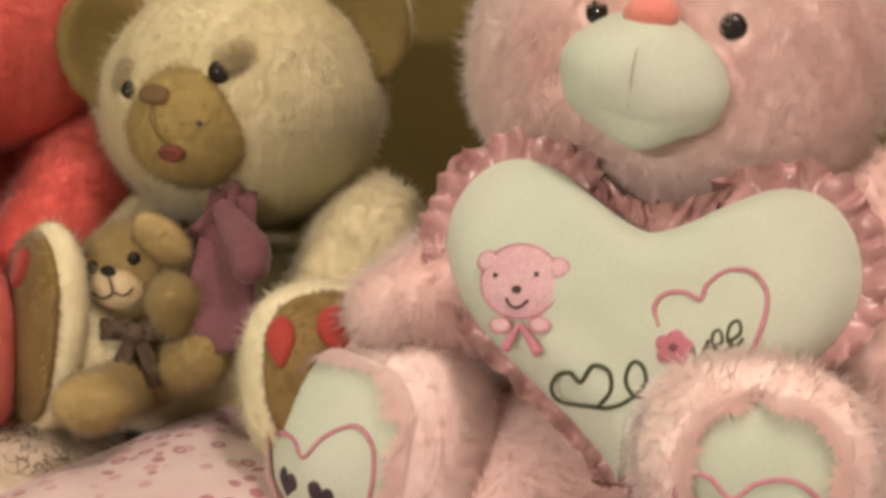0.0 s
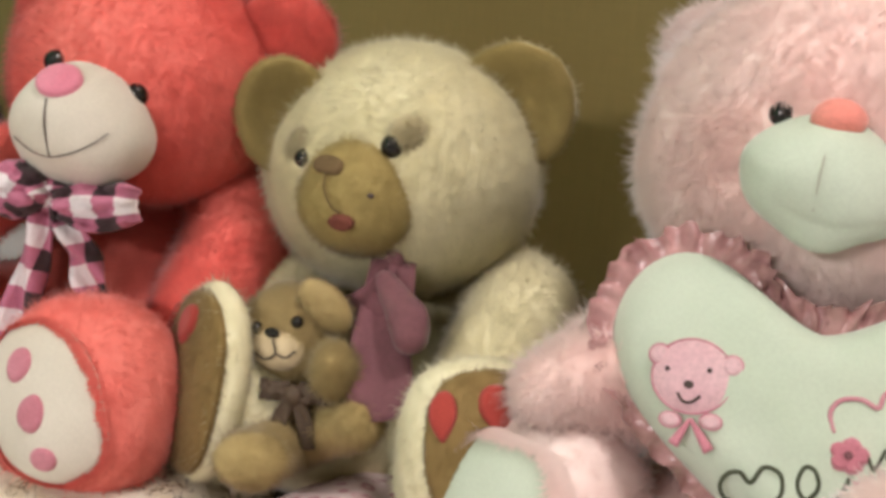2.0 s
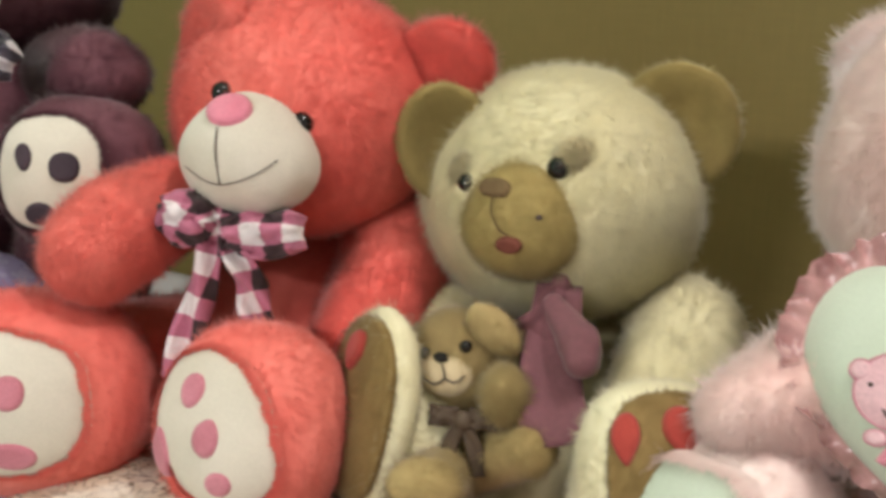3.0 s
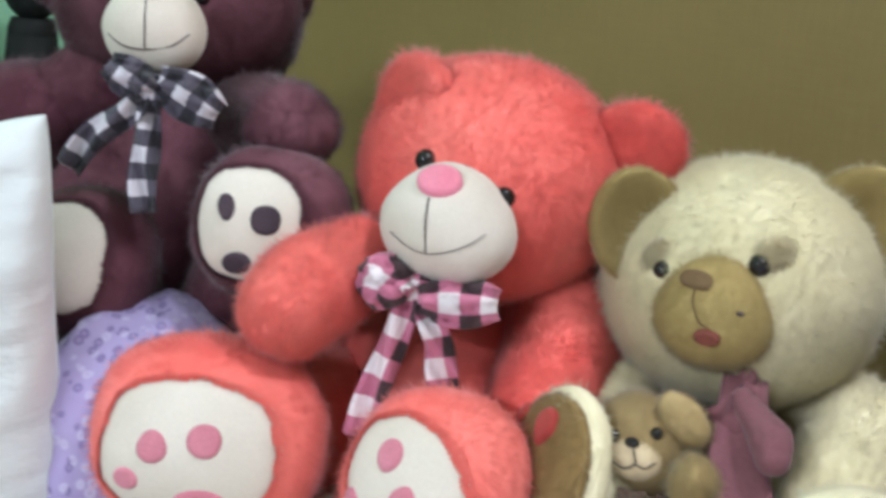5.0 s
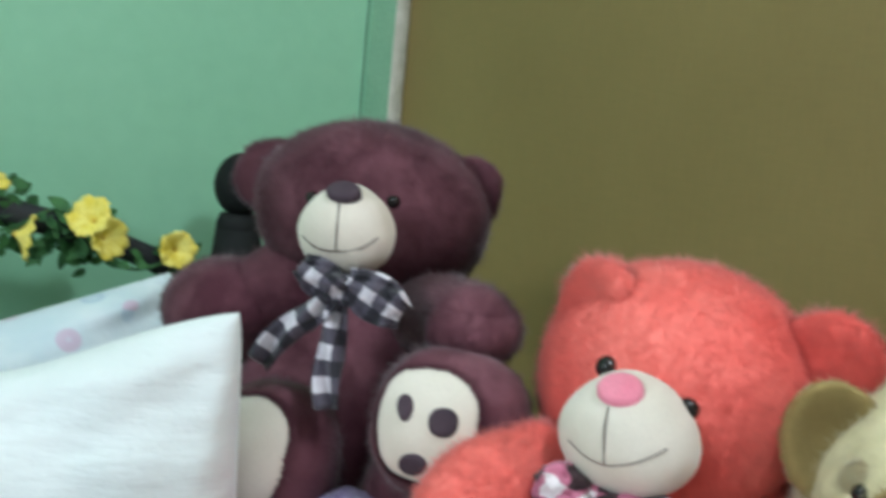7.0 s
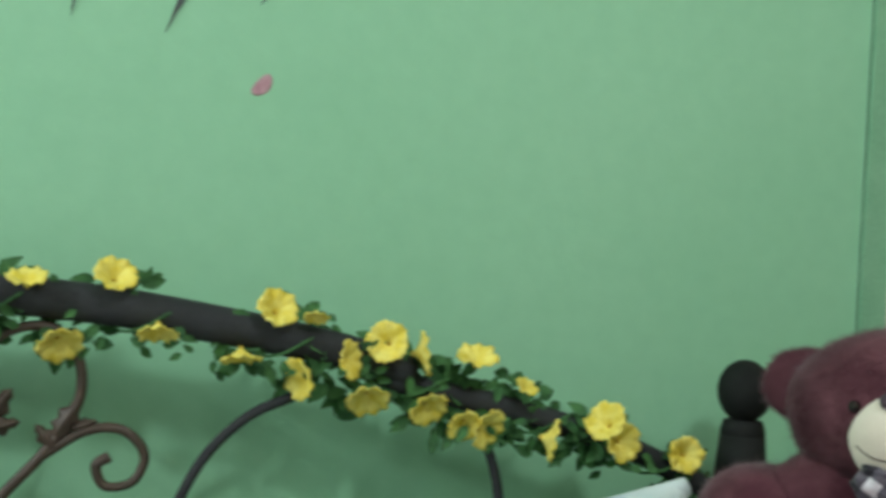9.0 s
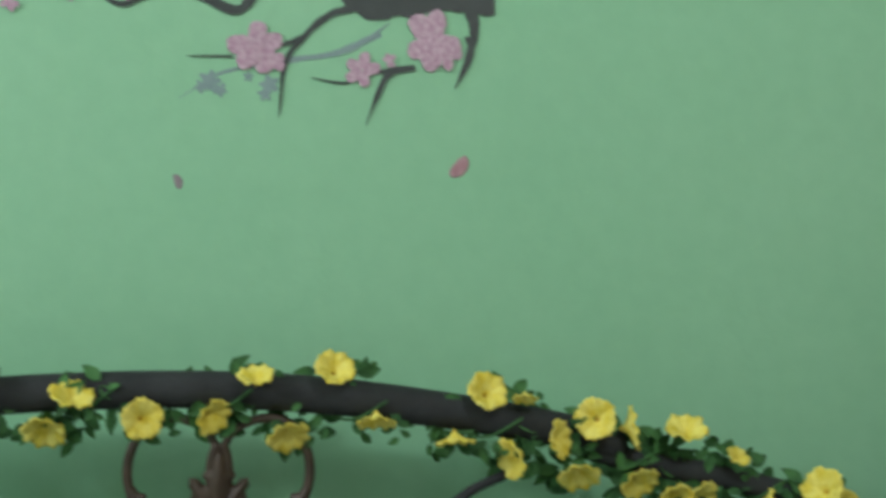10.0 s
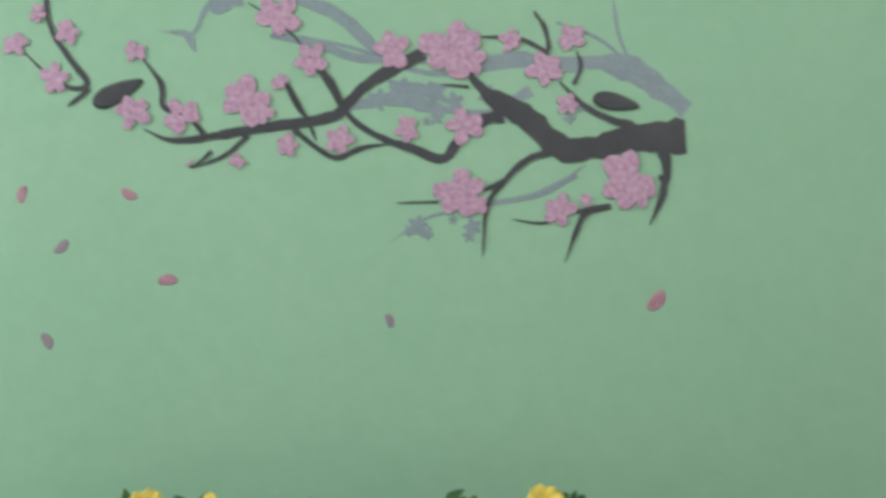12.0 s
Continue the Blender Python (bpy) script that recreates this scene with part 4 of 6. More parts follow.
def leaf_mesh(place, out, along, size):
    rot = basis(out)
    a = np.array(along, float)
    a -= rot[:, 1] * (a @ rot[:, 1])
    a /= np.linalg.norm(a)
    b = np.cross(rot[:, 1], a)
    v, f, m = [], [], 6
    for s in (1, -1):
        for i in range(m + 1):
            t = i / m
            w = size * 0.26 * math.sin(math.pi * t ** 0.8) + 0.0004
            for c in (-1, 0, 1):
                v.append(np.array(place) + a * size * t + b * c * w + rot[:, 1] * (0.12 * size * abs(c) - 0.3 * size * t * t + s * 0.0004))
    k = 3 * (m + 1)
    for i in range(m):
        for c in (0, 1):
            q = (3 * i + c, 3 * i + c + 1, 3 * i + c + 4, 3 * i + c + 3)
            f += [q, tuple(k + w for w in reversed(q))]
    return v, f


def rail_z(x):
    return float(np.interp(x, [-1.6, -1.41, -1.26, -1.115, -0.99, -0.86, -0.74, -0.668, -0.56, -0.48, -0.40, -0.32], [1.055, 1.079, 1.091, 1.095, 1.09, 1.075, 1.056, 1.03, 1.005, 0.985, 0.96, 0.925]))


LEAF_REST = []


def leaf(*shape_of):
    """Adds a leaf to the garland; past three hundred they go into one joined part."""
    v, f = leaf_mesh(*shape_of)
    if LEAF_REST or sum(c.name.startswith("leaf") for c in garland.children) >= 300:
        LEAF_REST.append((v, f))
    else:
        build("leaf", v, f, LEAF, garland)


# across, height, and the degrees by which each flower faces up and aside
ROW_A = ((-1.055, 1.113, 65, 0), (-0.975, 1.121, 42, 8), (-1.167, 1.068, 5, 20), (-1.096, 1.070, -20, 55), (-1.021, 1.050, -40, 20), (-0.932, 1.066, -65, 0), (-0.817, 1.098, 32, 15), (-0.778, 1.090, -60, 0), (-0.850, 1.045, -76, 8), (-0.791, 1.028, -12, -66), (-0.741, 1.050, 10, 45), (-0.703, 1.070, 12, -15))
ROW_B = ((-0.662, 1.061, 8, 72), (-0.605, 1.060, 62, 0), (-0.719, 1.009, -45, 0), (-0.655, 1.003, -34, 20), (-0.614, 0.987, -30, 12), (-0.589, 0.984, -20, 40), (-0.517, 0.976, -10, 70), (-0.457, 0.998, 30, -50), (-0.437, 0.977, 5, 10), (-0.548, 1.031, 50, 20), (-0.359, 0.964, 5, 5))
ROW_C = ((-1.337, 1.108, 15, -50), (-1.351, 1.046, -25, -30), (-1.263, 1.054, -40, -10), (-1.234, 1.093, 60, 35), (-1.403, 1.113, 40, 20), (-1.435, 1.056, -10, 0))
for k, (x, z, up, aside) in enumerate(ROW_A + ROW_B + ROW_C):
    e, turn = radians(up), radians(aside + rng.uniform(-8, 8))
    out = (math.sin(turn) * math.cos(e), -math.cos(turn) * math.cos(e), math.sin(e))
    size = 0.0212 * rng.uniform(0.86, 1.1)
    if (x, z) in ((-0.778, 1.090), (-0.548, 1.031)):
        size = 0.013
    y = HB_Y - 0.024 - 0.012 * max(0.0, 1 - abs(z - rail_z(x)) / 0.03)
    bloom((x, y, z), out, size, k + 1)
    for _ in range(24):
        p = (x + rng.uniform(-0.03, 0.035), y + rng.uniform(0.012, 0.034), z * 0.6 + rail_z(x) * 0.4 + rng.uniform(-0.03, 0.014))
        d = (rng.uniform(-1, 1), rng.uniform(-0.5, 0.2), rng.uniform(-0.8, 0.8))
        leaf(p, (rng.uniform(-0.5, 0.5), -1, rng.uniform(-0.2, 0.7)), d, rng.uniform(0.012, 0.026))
for k in range(110):
    x = rng.uniform(-1.44, -0.33) if k % 2 else rng.uniform(-0.78, -0.33)
    p = (x, HB_Y - 0.012 + rng.uniform(-0.012, 0.02), rail_z(x) + rng.uniform(-0.035, 0.01))
    leaf(p, (rng.uniform(-0.5, 0.5), -1, rng.uniform(-0.2, 0.7)), (rng.uniform(-1, 1), -0.2, rng.uniform(-0.9, 0.6)), rng.uniform(0.010, 0.022))
tagged(build("foliage", *join(*LEAF_REST), LEAF, garland), kind="stuff")
vine = [(-1.45 + 0.011 * i, HB_Y + 0.0205 * math.sin(i * 0.5), rail_z(-1.45 + 0.011 * i) - 0.004 + 0.018 * math.cos(i * 0.5)) for i in range(102)]
build("vine", *tube(vine, 0.0016, 5, 2), LEAF, garland)

# ---- wall decal ----
decal = thing("wall_decal", (-1.15, 0, 1.5), "blossom branch sticker in dark brown and pink on the green wall", "wall decal")


def flat_branch(points, y0, thick=0.0006, wobble=1.0, seed=1):
    """A flat cut-out branch lying on the wall, its edges a little knotty."""
    path = smooth_path([(x, z, w) for x, z, w in points], 6)
    v, f, m = [], [], len(path)
    for i, (x, z, w) in enumerate(path):
        d = path[min(i + 1, m - 1)][:2] - path[max(i - 1, 0)][:2]
        d = d / max(np.linalg.norm(d), 1e-9)
        n = np.array((-d[1], d[0]))
        w = w * min(1.0, 0.22 + (m - 1 - i) / (0.3 * m))
        for s in (1, -1):
            ww = w * (1 + 0.38 * wobble * noise.noise(Vector((x * 75, z * 75, s * 4 + seed))))
            v += [(x + n[0] * s * ww, -y0, z + n[1] * s * ww), (x + n[0] * s * ww, -y0 - thick, z + n[1] * s * ww)]
    for i in range(m - 1):
        a, b = 4 * i, 4 * i + 4
        f += [(a + 1, b + 1, b + 3, a + 3), (a, b, b + 1, a + 1), (a + 3, b + 3, b + 2, a + 2)]
    f += [(0, 1, 3, 2), (4 * m - 4, 4 * m - 2, 4 * m - 1, 4 * m - 3)]
    return v, f


def branch(mat, y0, label, *points):
    y0 += 0.00003 * len(decal.children)
    build("branch", *flat_branch(points, y0, seed=len(bpy.data.objects) % 17), mat, decal, label, smooth=False)


branch(DECAL_GREY, 0.0003, "grey shadow branch", (-0.798, 1.568, 0.0102), (-0.861, 1.617, 0.0153), (-0.922, 1.628, 0.0068), (-1.011, 1.625, 0.0048), (-1.107, 1.615, 0.0034), (-1.190, 1.644, 0.0027), (-1.245, 1.658, 0.0020), (-1.287, 1.662, 0.0017))
branch(DECAL_GREY, 0.0003, "grey shadow branch", (-0.984, 1.593, 0.0068), (-1.038, 1.566, 0.0048), (-1.107, 1.574, 0.0041), (-1.175, 1.581, 0.0020))
branch(DECAL_GREY, 0.0003, "grey shadow branch", (-1.169, 1.644, 0.0041), (-1.204, 1.679, 0.0048), (-1.259, 1.704, 0.0034))
branch(DECAL_GREY, 0.0003, "grey shadow branch", (-0.930, 1.490, 0.0034), (-0.971, 1.470, 0.0027), (-1.025, 1.456, 0.0020), (-1.106, 1.440, 0.0020), (-1.154, 1.409, 0.0014))
branch(DECAL_GREY, 0.0003, "grey shadow branch", (-0.861, 1.617, 0.0020), (-0.878, 1.662, 0.0020), (-0.884, 1.704, 0.0034))
branch(DECAL_GREY, 0.0003, "grey shadow branch", (-1.336, 1.709, 0.0068), (-1.378, 1.702, 0.0041), (-1.398, 1.667, 0.0020), (-1.440, 1.671, 0.0010))
branch(DECAL_DARK, 0.0030, "", (-0.800, 1.537, 0.0211), (-0.862, 1.534, 0.0163), (-0.910, 1.523, 0.0136), (-0.950, 1.523, 0.0156), (-0.984, 1.555, 0.0136), (-1.011, 1.573, 0.0143), (-1.038, 1.590, 0.0122), (-1.062, 1.618, 0.0088))
branch(DECAL_DARK, 0.0030, "", (-1.114, 1.640, 0.0082), (-1.148, 1.623, 0.0075), (-1.182, 1.602, 0.0068), (-1.206, 1.578, 0.0068), (-1.230, 1.561, 0.0068), (-1.299, 1.551, 0.0061), (-1.354, 1.542, 0.0054), (-1.417, 1.534, 0.0054), (-1.455, 1.548, 0.0034))
branch(DECAL_DARK, 0.0030, "", (-1.018, 1.563, 0.0088), (-1.045, 1.556, 0.0068), (-1.066, 1.539, 0.0068), (-1.090, 1.511, 0.0061), (-1.120, 1.520, 0.0054), (-1.155, 1.532, 0.0044), (-1.189, 1.550, 0.0034), (-1.210, 1.571, 0.0031), (-1.234, 1.609, 0.0027), (-1.255, 1.637, 0.0020), (-1.276, 1.666, 0.0020), (-1.329, 1.705, 0.0024))
branch(DECAL_DARK, 0.0030, "", (-1.271, 1.547, 0.0031), (-1.244, 1.525, 0.0031), (-1.218, 1.512, 0.0031), (-1.189, 1.524, 0.0031), (-1.155, 1.529, 0.0031))
branch(DECAL_DARK, 0.0030, "", (-1.279, 1.603, 0.0017), (-1.254, 1.557, 0.0020), (-1.244, 1.533, 0.0024))
branch(DECAL_DARK, 0.0030, "", (-1.327, 1.540, 0.0031), (-1.354, 1.516, 0.0027), (-1.388, 1.502, 0.0020))
branch(DECAL_DARK, 0.0030, "", (-1.382, 1.542, 0.0034), (-1.396, 1.558, 0.0027), (-1.431, 1.576, 0.0034), (-1.435, 1.604, 0.0031), (-1.464, 1.643, 0.0020))
branch(DECAL_DARK, 0.0030, "", (-1.583, 1.726, 0.0027), (-1.574, 1.676, 0.0031), (-1.552, 1.640, 0.0031), (-1.526, 1.605, 0.0034), (-1.551, 1.601, 0.0027), (-1.583, 1.623, 0.0020), (-1.609, 1.648, 0.0017))
branch(DECAL_DARK, 0.0030, "", (-1.523, 1.598, 0.0027), (-1.550, 1.577, 0.0027))
branch(DECAL_DARK, 0.0030, "", (-0.835, 1.541, 0.0095), (-0.823, 1.503, 0.0061), (-0.828, 1.469, 0.0034), (-0.844, 1.429, 0.0020))
branch(DECAL_DARK, 0.0030, "", (-0.954, 1.521, 0.0054), (-0.991, 1.507, 0.0041), (-1.015, 1.484, 0.0034), (-1.037, 1.453, 0.0031), (-1.042, 1.395, 0.0017))
branch(DECAL_DARK, 0.0030, "", (-1.015, 1.484, 0.0031), (-1.045, 1.470, 0.0027))
branch(DECAL_DARK, 0.0030, "", (-0.890, 1.452, 0.0037), (-0.917, 1.446, 0.0041), (-0.928, 1.429, 0.0034), (-0.945, 1.385, 0.0020))
branch(DECAL_DARK, 0.0030, "", (-0.917, 1.449, 0.0027), (-0.938, 1.444, 0.0020), (-0.971, 1.432, 0.0017), (-1.008, 1.437, 0.0014))
branch(DECAL_DARK, 0.0030, "", (-0.862, 1.548, 0.0068), (-0.889, 1.557, 0.0041), (-0.923, 1.576, 0.0034), (-0.950, 1.604, 0.0031))
branch(DECAL_DARK, 0.0030, "", (-0.933, 1.600, 0.0027), (-0.924, 1.621, 0.0024), (-0.929, 1.642, 0.0020))
branch(DECAL_DARK, 0.0030, "", (-0.963, 1.638, 0.0027), (-0.997, 1.656, 0.0027), (-1.052, 1.660, 0.0017))
branch(DECAL_DARK, 0.0030, "", (-0.963, 1.638, 0.0020), (-0.966, 1.670, 0.0017), (-0.980, 1.687, 0.0014))
branch(DECAL_DARK, 0.0030, "", (-1.096, 1.458, 0.0014), (-1.147, 1.457, 0.0010))
branch(DECAL_DARK, 0.0030, "", (-1.059, 1.598, 0.0020), (-1.093, 1.601, 0.0014))

branch(DECAL_GREY, 0.0003, "grey shadow branch", (-1.273, 1.712, 0.0070), (-1.218, 1.688, 0.0080), (-1.183, 1.654, 0.0060), (-1.155, 1.630, 0.0040))
branch(DECAL_GREY, 0.0003, "grey shadow branch", (-1.302, 1.663, 0.0030), (-1.245, 1.654, 0.0060), (-1.203, 1.637, 0.0050), (-1.148, 1.632, 0.0050), (-1.103, 1.628, 0.0030))
branch(DECAL_GREY, 0.0003, "grey shadow branch", (-1.206, 1.573, 0.0040), (-1.155, 1.584, 0.0080), (-1.107, 1.574, 0.0070), (-1.055, 1.565, 0.0030))
branch(DECAL_GREY, 0.0003, "grey shadow branch", (-1.049, 1.627, 0.0050), (-1.007, 1.633, 0.0080), (-0.967, 1.627, 0.0080), (-0.922, 1.617, 0.0100))
branch(DECAL_GREY, 0.0003, "grey shadow branch", (-1.032, 1.458, 0.0020), (-0.991, 1.463, 0.0030), (-0.954, 1.477, 0.0040), (-0.920, 1.502, 0.0020))
branch(DECAL_GREY, 0.0003, "grey shadow branch", (-0.953, 1.677, 0.0015), (-0.902, 1.656, 0.0020), (-0.871, 1.629, 0.0015), (-0.851, 1.610, 0.0010))
branch(DECAL_GREY, 0.0003, "grey shadow branch", (-1.375, 1.713, 0.0060), (-1.367, 1.698, 0.0070), (-1.343, 1.706, 0.0040))
branch(DECAL_GREY, 0.0003, "grey shadow branch", (-1.426, 1.670, 0.0010), (-1.405, 1.665, 0.0040), (-1.394, 1.644, 0.0040))
branch(DECAL_GREY, 0.0003, "grey shadow branch", (-1.155, 1.602, 0.0050), (-1.117, 1.595, 0.0080), (-1.079, 1.601, 0.0030))
branch(DECAL_DARK, 0.0030, "", (-0.829, 1.490, 0.0040), (-0.826, 1.466, 0.0025), (-0.844, 1.429, 0.0016))
branch(DECAL_DARK, 0.0030, "", (-1.282, 1.603, 0.0018), (-1.268, 1.575, 0.0018), (-1.254, 1.557, 0.0012))
branch(DECAL_DARK, 0.0030, "", (-1.371, 1.521, 0.0022), (-1.392, 1.502, 0.0018), (-1.401, 1.506, 0.0012))
branch(DECAL_DARK, 0.0030, "", (-1.210, 1.571, 0.0030), (-1.224, 1.602, 0.0030), (-1.238, 1.623, 0.0020), (-1.245, 1.641, 0.0010))
branch(DECAL_DARK, 0.0030, "", (-1.039, 1.450, 0.0020), (-1.041, 1.416, 0.0015), (-1.043, 1.390, 0.0010))
branch(DECAL_DARK, 0.0030, "", (-0.980, 1.691, 0.0010), (-0.970, 1.674, 0.0015), (-0.962, 1.649, 0.0020), (-0.964, 1.637, 0.0020))


def blossom(x, z, r, seed):
    """Flat sticker petals with folded, slightly raised edges, turned every way."""
    g = random.Random(seed)
    n = 5 if r > 0.006 else 2
    petals = []
    for k in range(n):
        a = 2 * math.pi * k / n + g.uniform(-0.3, 0.3) + seed
        d, pr = r * g.uniform(0.5, 0.74), r * g.uniform(0.4, 0.52)
        cx, cz, q = x + d * math.cos(a), z + d * math.sin(a), g.uniform(0, 3)
        v, m = [(cx, -0.0062 - 0.00012 * k, cz)], 22
        for ring, lift in ((0.5, 0.0001), (0.88, 0.00015), (1.0, 0.00005), (1.0, -0.0006)):
            for i in range(m):
                t = 2 * math.pi * i / m
                rad = pr * ring * (1.06 + 0.2 * math.cos(2 * (t - a)) + 0.05 * math.cos(5 * t + 2 * q) + 0.03 * math.cos(9 * t))
                v.append((cx + rad * math.cos(t), -0.0062 - 0.00012 * k - lift * (1 + 0.7 * math.sin(4 * t + q)), cz + rad * math.sin(t)))
        f = [(0, 1 + (i + 1) % m, 1 + i) for i in range(m)]
        for ring in range(3):
            o = 1 + ring * m
            f += [(o + i, o + (i + 1) % m, o + m + (i + 1) % m, o + m + i) for i in range(m)]
        petals.append((v, f))
    build("blossom", *join(*petals), DECAL_PINK, decal)


BLOSSOMS = ((-1.294, 1.687, 0.0231), (-1.250, 1.634, 0.0177), (-1.152, 1.642, 0.0204), (-1.079, 1.646, 0.0326), (-1.331, 1.582, 0.0258), (-1.410, 1.565, 0.0190), (-1.470, 1.570, 0.0190), (-1.567, 1.612, 0.0163), (-1.617, 1.655, 0.0136), (-1.553, 1.670, 0.0136), (-1.590, 1.694, 0.0095), (-1.468, 1.645, 0.0122), (-1.289, 1.606, 0.0095), (-1.216, 1.534, 0.0150))
BLOSSOMS_MORE = ((-1.279, 1.528, 0.0122), (-1.133, 1.546, 0.0136), (-1.064, 1.551, 0.0190), (-1.069, 1.469, 0.0258), (-0.951, 1.446, 0.0177), (-0.871, 1.483, 0.0286), (-0.967, 1.618, 0.0190), (-0.936, 1.657, 0.0150), (-1.009, 1.656, 0.0122), (-0.940, 1.576, 0.0109), (-1.340, 1.509, 0.0082), (-1.397, 1.506, 0.0054), (-0.919, 1.459, 0.0068))
for k, (x, z, r) in enumerate(BLOSSOMS + BLOSSOMS_MORE):
    blossom(x, z, r, k + 1)
    if r > 0.024:
        blossom(x + 0.6 * r, z - 0.5 * r, r * 0.6, k + 50)

# grey shadow blossoms among the grey branches
for k, (x, z, r) in enumerate(((-1.121, 1.430, 0.0136), (-1.109, 1.420, 0.0088), (-1.130, 1.423, 0.0082), (-1.054, 1.428, 0.0122), (-1.059, 1.417, 0.0088), (-1.078, 1.436, 0.0061), (-1.169, 1.583, 0.0150), (-1.143, 1.595, 0.0177), (-1.120, 1.583, 0.0150), (-1.100, 1.590, 0.0177), (-1.077, 1.580, 0.0136), (-1.098, 1.561, 0.0088), (-1.110, 1.556, 0.0061), (-1.037, 1.589, 0.0122), (-0.938, 1.560, 0.0082), (-0.925, 1.572, 0.0068), (-1.017, 1.562, 0.0068), (-1.189, 1.579, 0.0061))):
    v, f, m = [(x, -0.0019, z)], [], 30
    for i in range(m):
        t = 2 * math.pi * i / m
        rad = r * (0.75 + 0.25 * math.cos(5 * t + k) + 0.2 * noise.noise(Vector((math.cos(t) * 2, math.sin(t) * 2, k))))
        v.append((x + rad * math.cos(t), -0.0019 - 0.00005 * k, z + rad * math.sin(t)))
    f = [(0, 1 + (i + 1) % m, 1 + i) for i in range(m)]
    v += [(p[0], -0.0003, p[2]) for p in v[1:]]
    f += [(1 + i, 1 + (i + 1) % m, 1 + m + (i + 1) % m, 1 + m + i) for i in range(m)]
    build("shadow_blossom", v, f, DECAL_GREY, decal, smooth=False)

# fallen petals
PETALS = ((-0.836, 1.339, 0.0150), (-1.153, 1.316, 0.0088), (-1.422, 1.365, 0.0122), (-1.604, 1.469, 0.0109), (-1.472, 1.468, 0.0109), (-1.552, 1.404, 0.0109), (-1.566, 1.291, 0.0109))
for k, (x, z, r) in enumerate(PETALS):
    a = 0.6 + 1.3 * k
    if k == 0:
        a = 0.9
    u, f = ball(14, 6)
    ca, sa = math.cos(a), math.sin(a)
    v = [(x + r * (p[0] * ca - 0.55 * (p[1] + 0.3 * p[0] * p[0]) * sa), -0.0008 - 0.0006 * p[2], z + r * (p[0] * sa + 0.55 * (p[1] + 0.3 * p[0] * p[0]) * ca)) for p in u]
    build("fallen_petal", v, f, DECAL_DULL if k in (1, 5, 6) else DECAL_ROSE, decal)
decal.scale = (1, 0.4, 1)  # the sticker lies close to the wall
# two plain dark almond shapes on the branches
for x, z, r, a in ((-1.488, 1.594, 0.0340, 0.45), (-0.882, 1.578, 0.0286, -0.2)):
    u, f = ball(20, 6)
    ca, sa = math.cos(a), math.sin(a)
    v = [(x + r * (p[0] * ca - 0.36 * p[1] * (1 - 0.4 * p[0]) * sa), -0.0048 - 0.0010 * p[2], z + r * (p[0] * sa + 0.36 * p[1] * (1 - 0.4 * p[0]) * ca)) for p in u]
    build("dark_shape", v, f, DECAL_DARK, decal)

# ---- soft toys ----
def inside(sh, k=1.0):
    c, r, rot = sh
    return lambda p: np.linalg.norm(((p - c) @ rot) / (np.asarray(r) * k), axis=1) < 1


def clear(bear):
    """No strands where the muzzle and the eyes are sewn on."""
    return any_of(inside(SHAPE[bear + "_muzzle"]), *[near(SHAPE[bear + "_head"], w, 0.075) for w in MARK[bear + "_eyes"]])


def eye_balls(head, sh, ways, r, lift=0.25):
    for w in ways:
        p, n = on(sh, w, r * lift)
        u, f = ball(20, 14)
        build("eye", u * r + p, f, EYE_BLACK, head, "glossy black eye")


def fringe(patch_points, centre, n, rings, count, length, width, seed):
    """Short strands from the rim of a sewn-on piece, falling inwards over it."""
    g = np.random.default_rng(seed)
    p = np.asarray(patch_points)
    rim, inner = p[1 + (rings - 2) * n:1 + (rings - 1) * n], p[1 + (rings - 4) * n:1 + (rings - 3) * n]
    i, t = g.integers(0, n, count), g.random(count)[:, None]
    j = (i + 1) % n
    root = rim[i] * (1 - t) + rim[j] * t
    inward = inner[i] * (1 - t) + inner[j] * t - root
    inward /= np.linalg.norm(inward, axis=1)[:, None]
    along = rim[j] - rim[i]
    along /= np.linalg.norm(along, axis=1)[:, None]
    out = np.cross(along, inward)
    out = np.where(((out * (root - centre)).sum(1) < 0)[:, None], -out, out)
    clump = np.array([noise.noise(Vector(q * 90) + Vector((seed, 0, 0))) for q in root])[:, None]
    way = inward * (0.75 + clump) + out * (0.25 + 0.3 * g.random((count, 1))) + along * g.normal(0, 0.45, (count, 1))
    way /= np.linalg.norm(way, axis=1)[:, None]
    root = root - inward * 0.0035 * g.random((count, 1)) + out * 0.0004
    long = length * (0.4 + 0.7 * g.random((count, 1)) + 0.5 * clump)
    side = np.cross(way, out)
    side /= np.linalg.norm(side, axis=1)[:, None]
    v = np.stack([root - side * width, root + side * width, root + way * long], 1).reshape(-1, 3)
    f = np.arange(3 * count).reshape(-1, 3)
    turn = (np.cross(v[1::3] - v[0::3], v[2::3] - v[0::3]) * out).sum(1) < 0
    f[turn] = f[turn][:, [1, 0, 2]]
    return v, f, np.repeat(out, 3, axis=0)


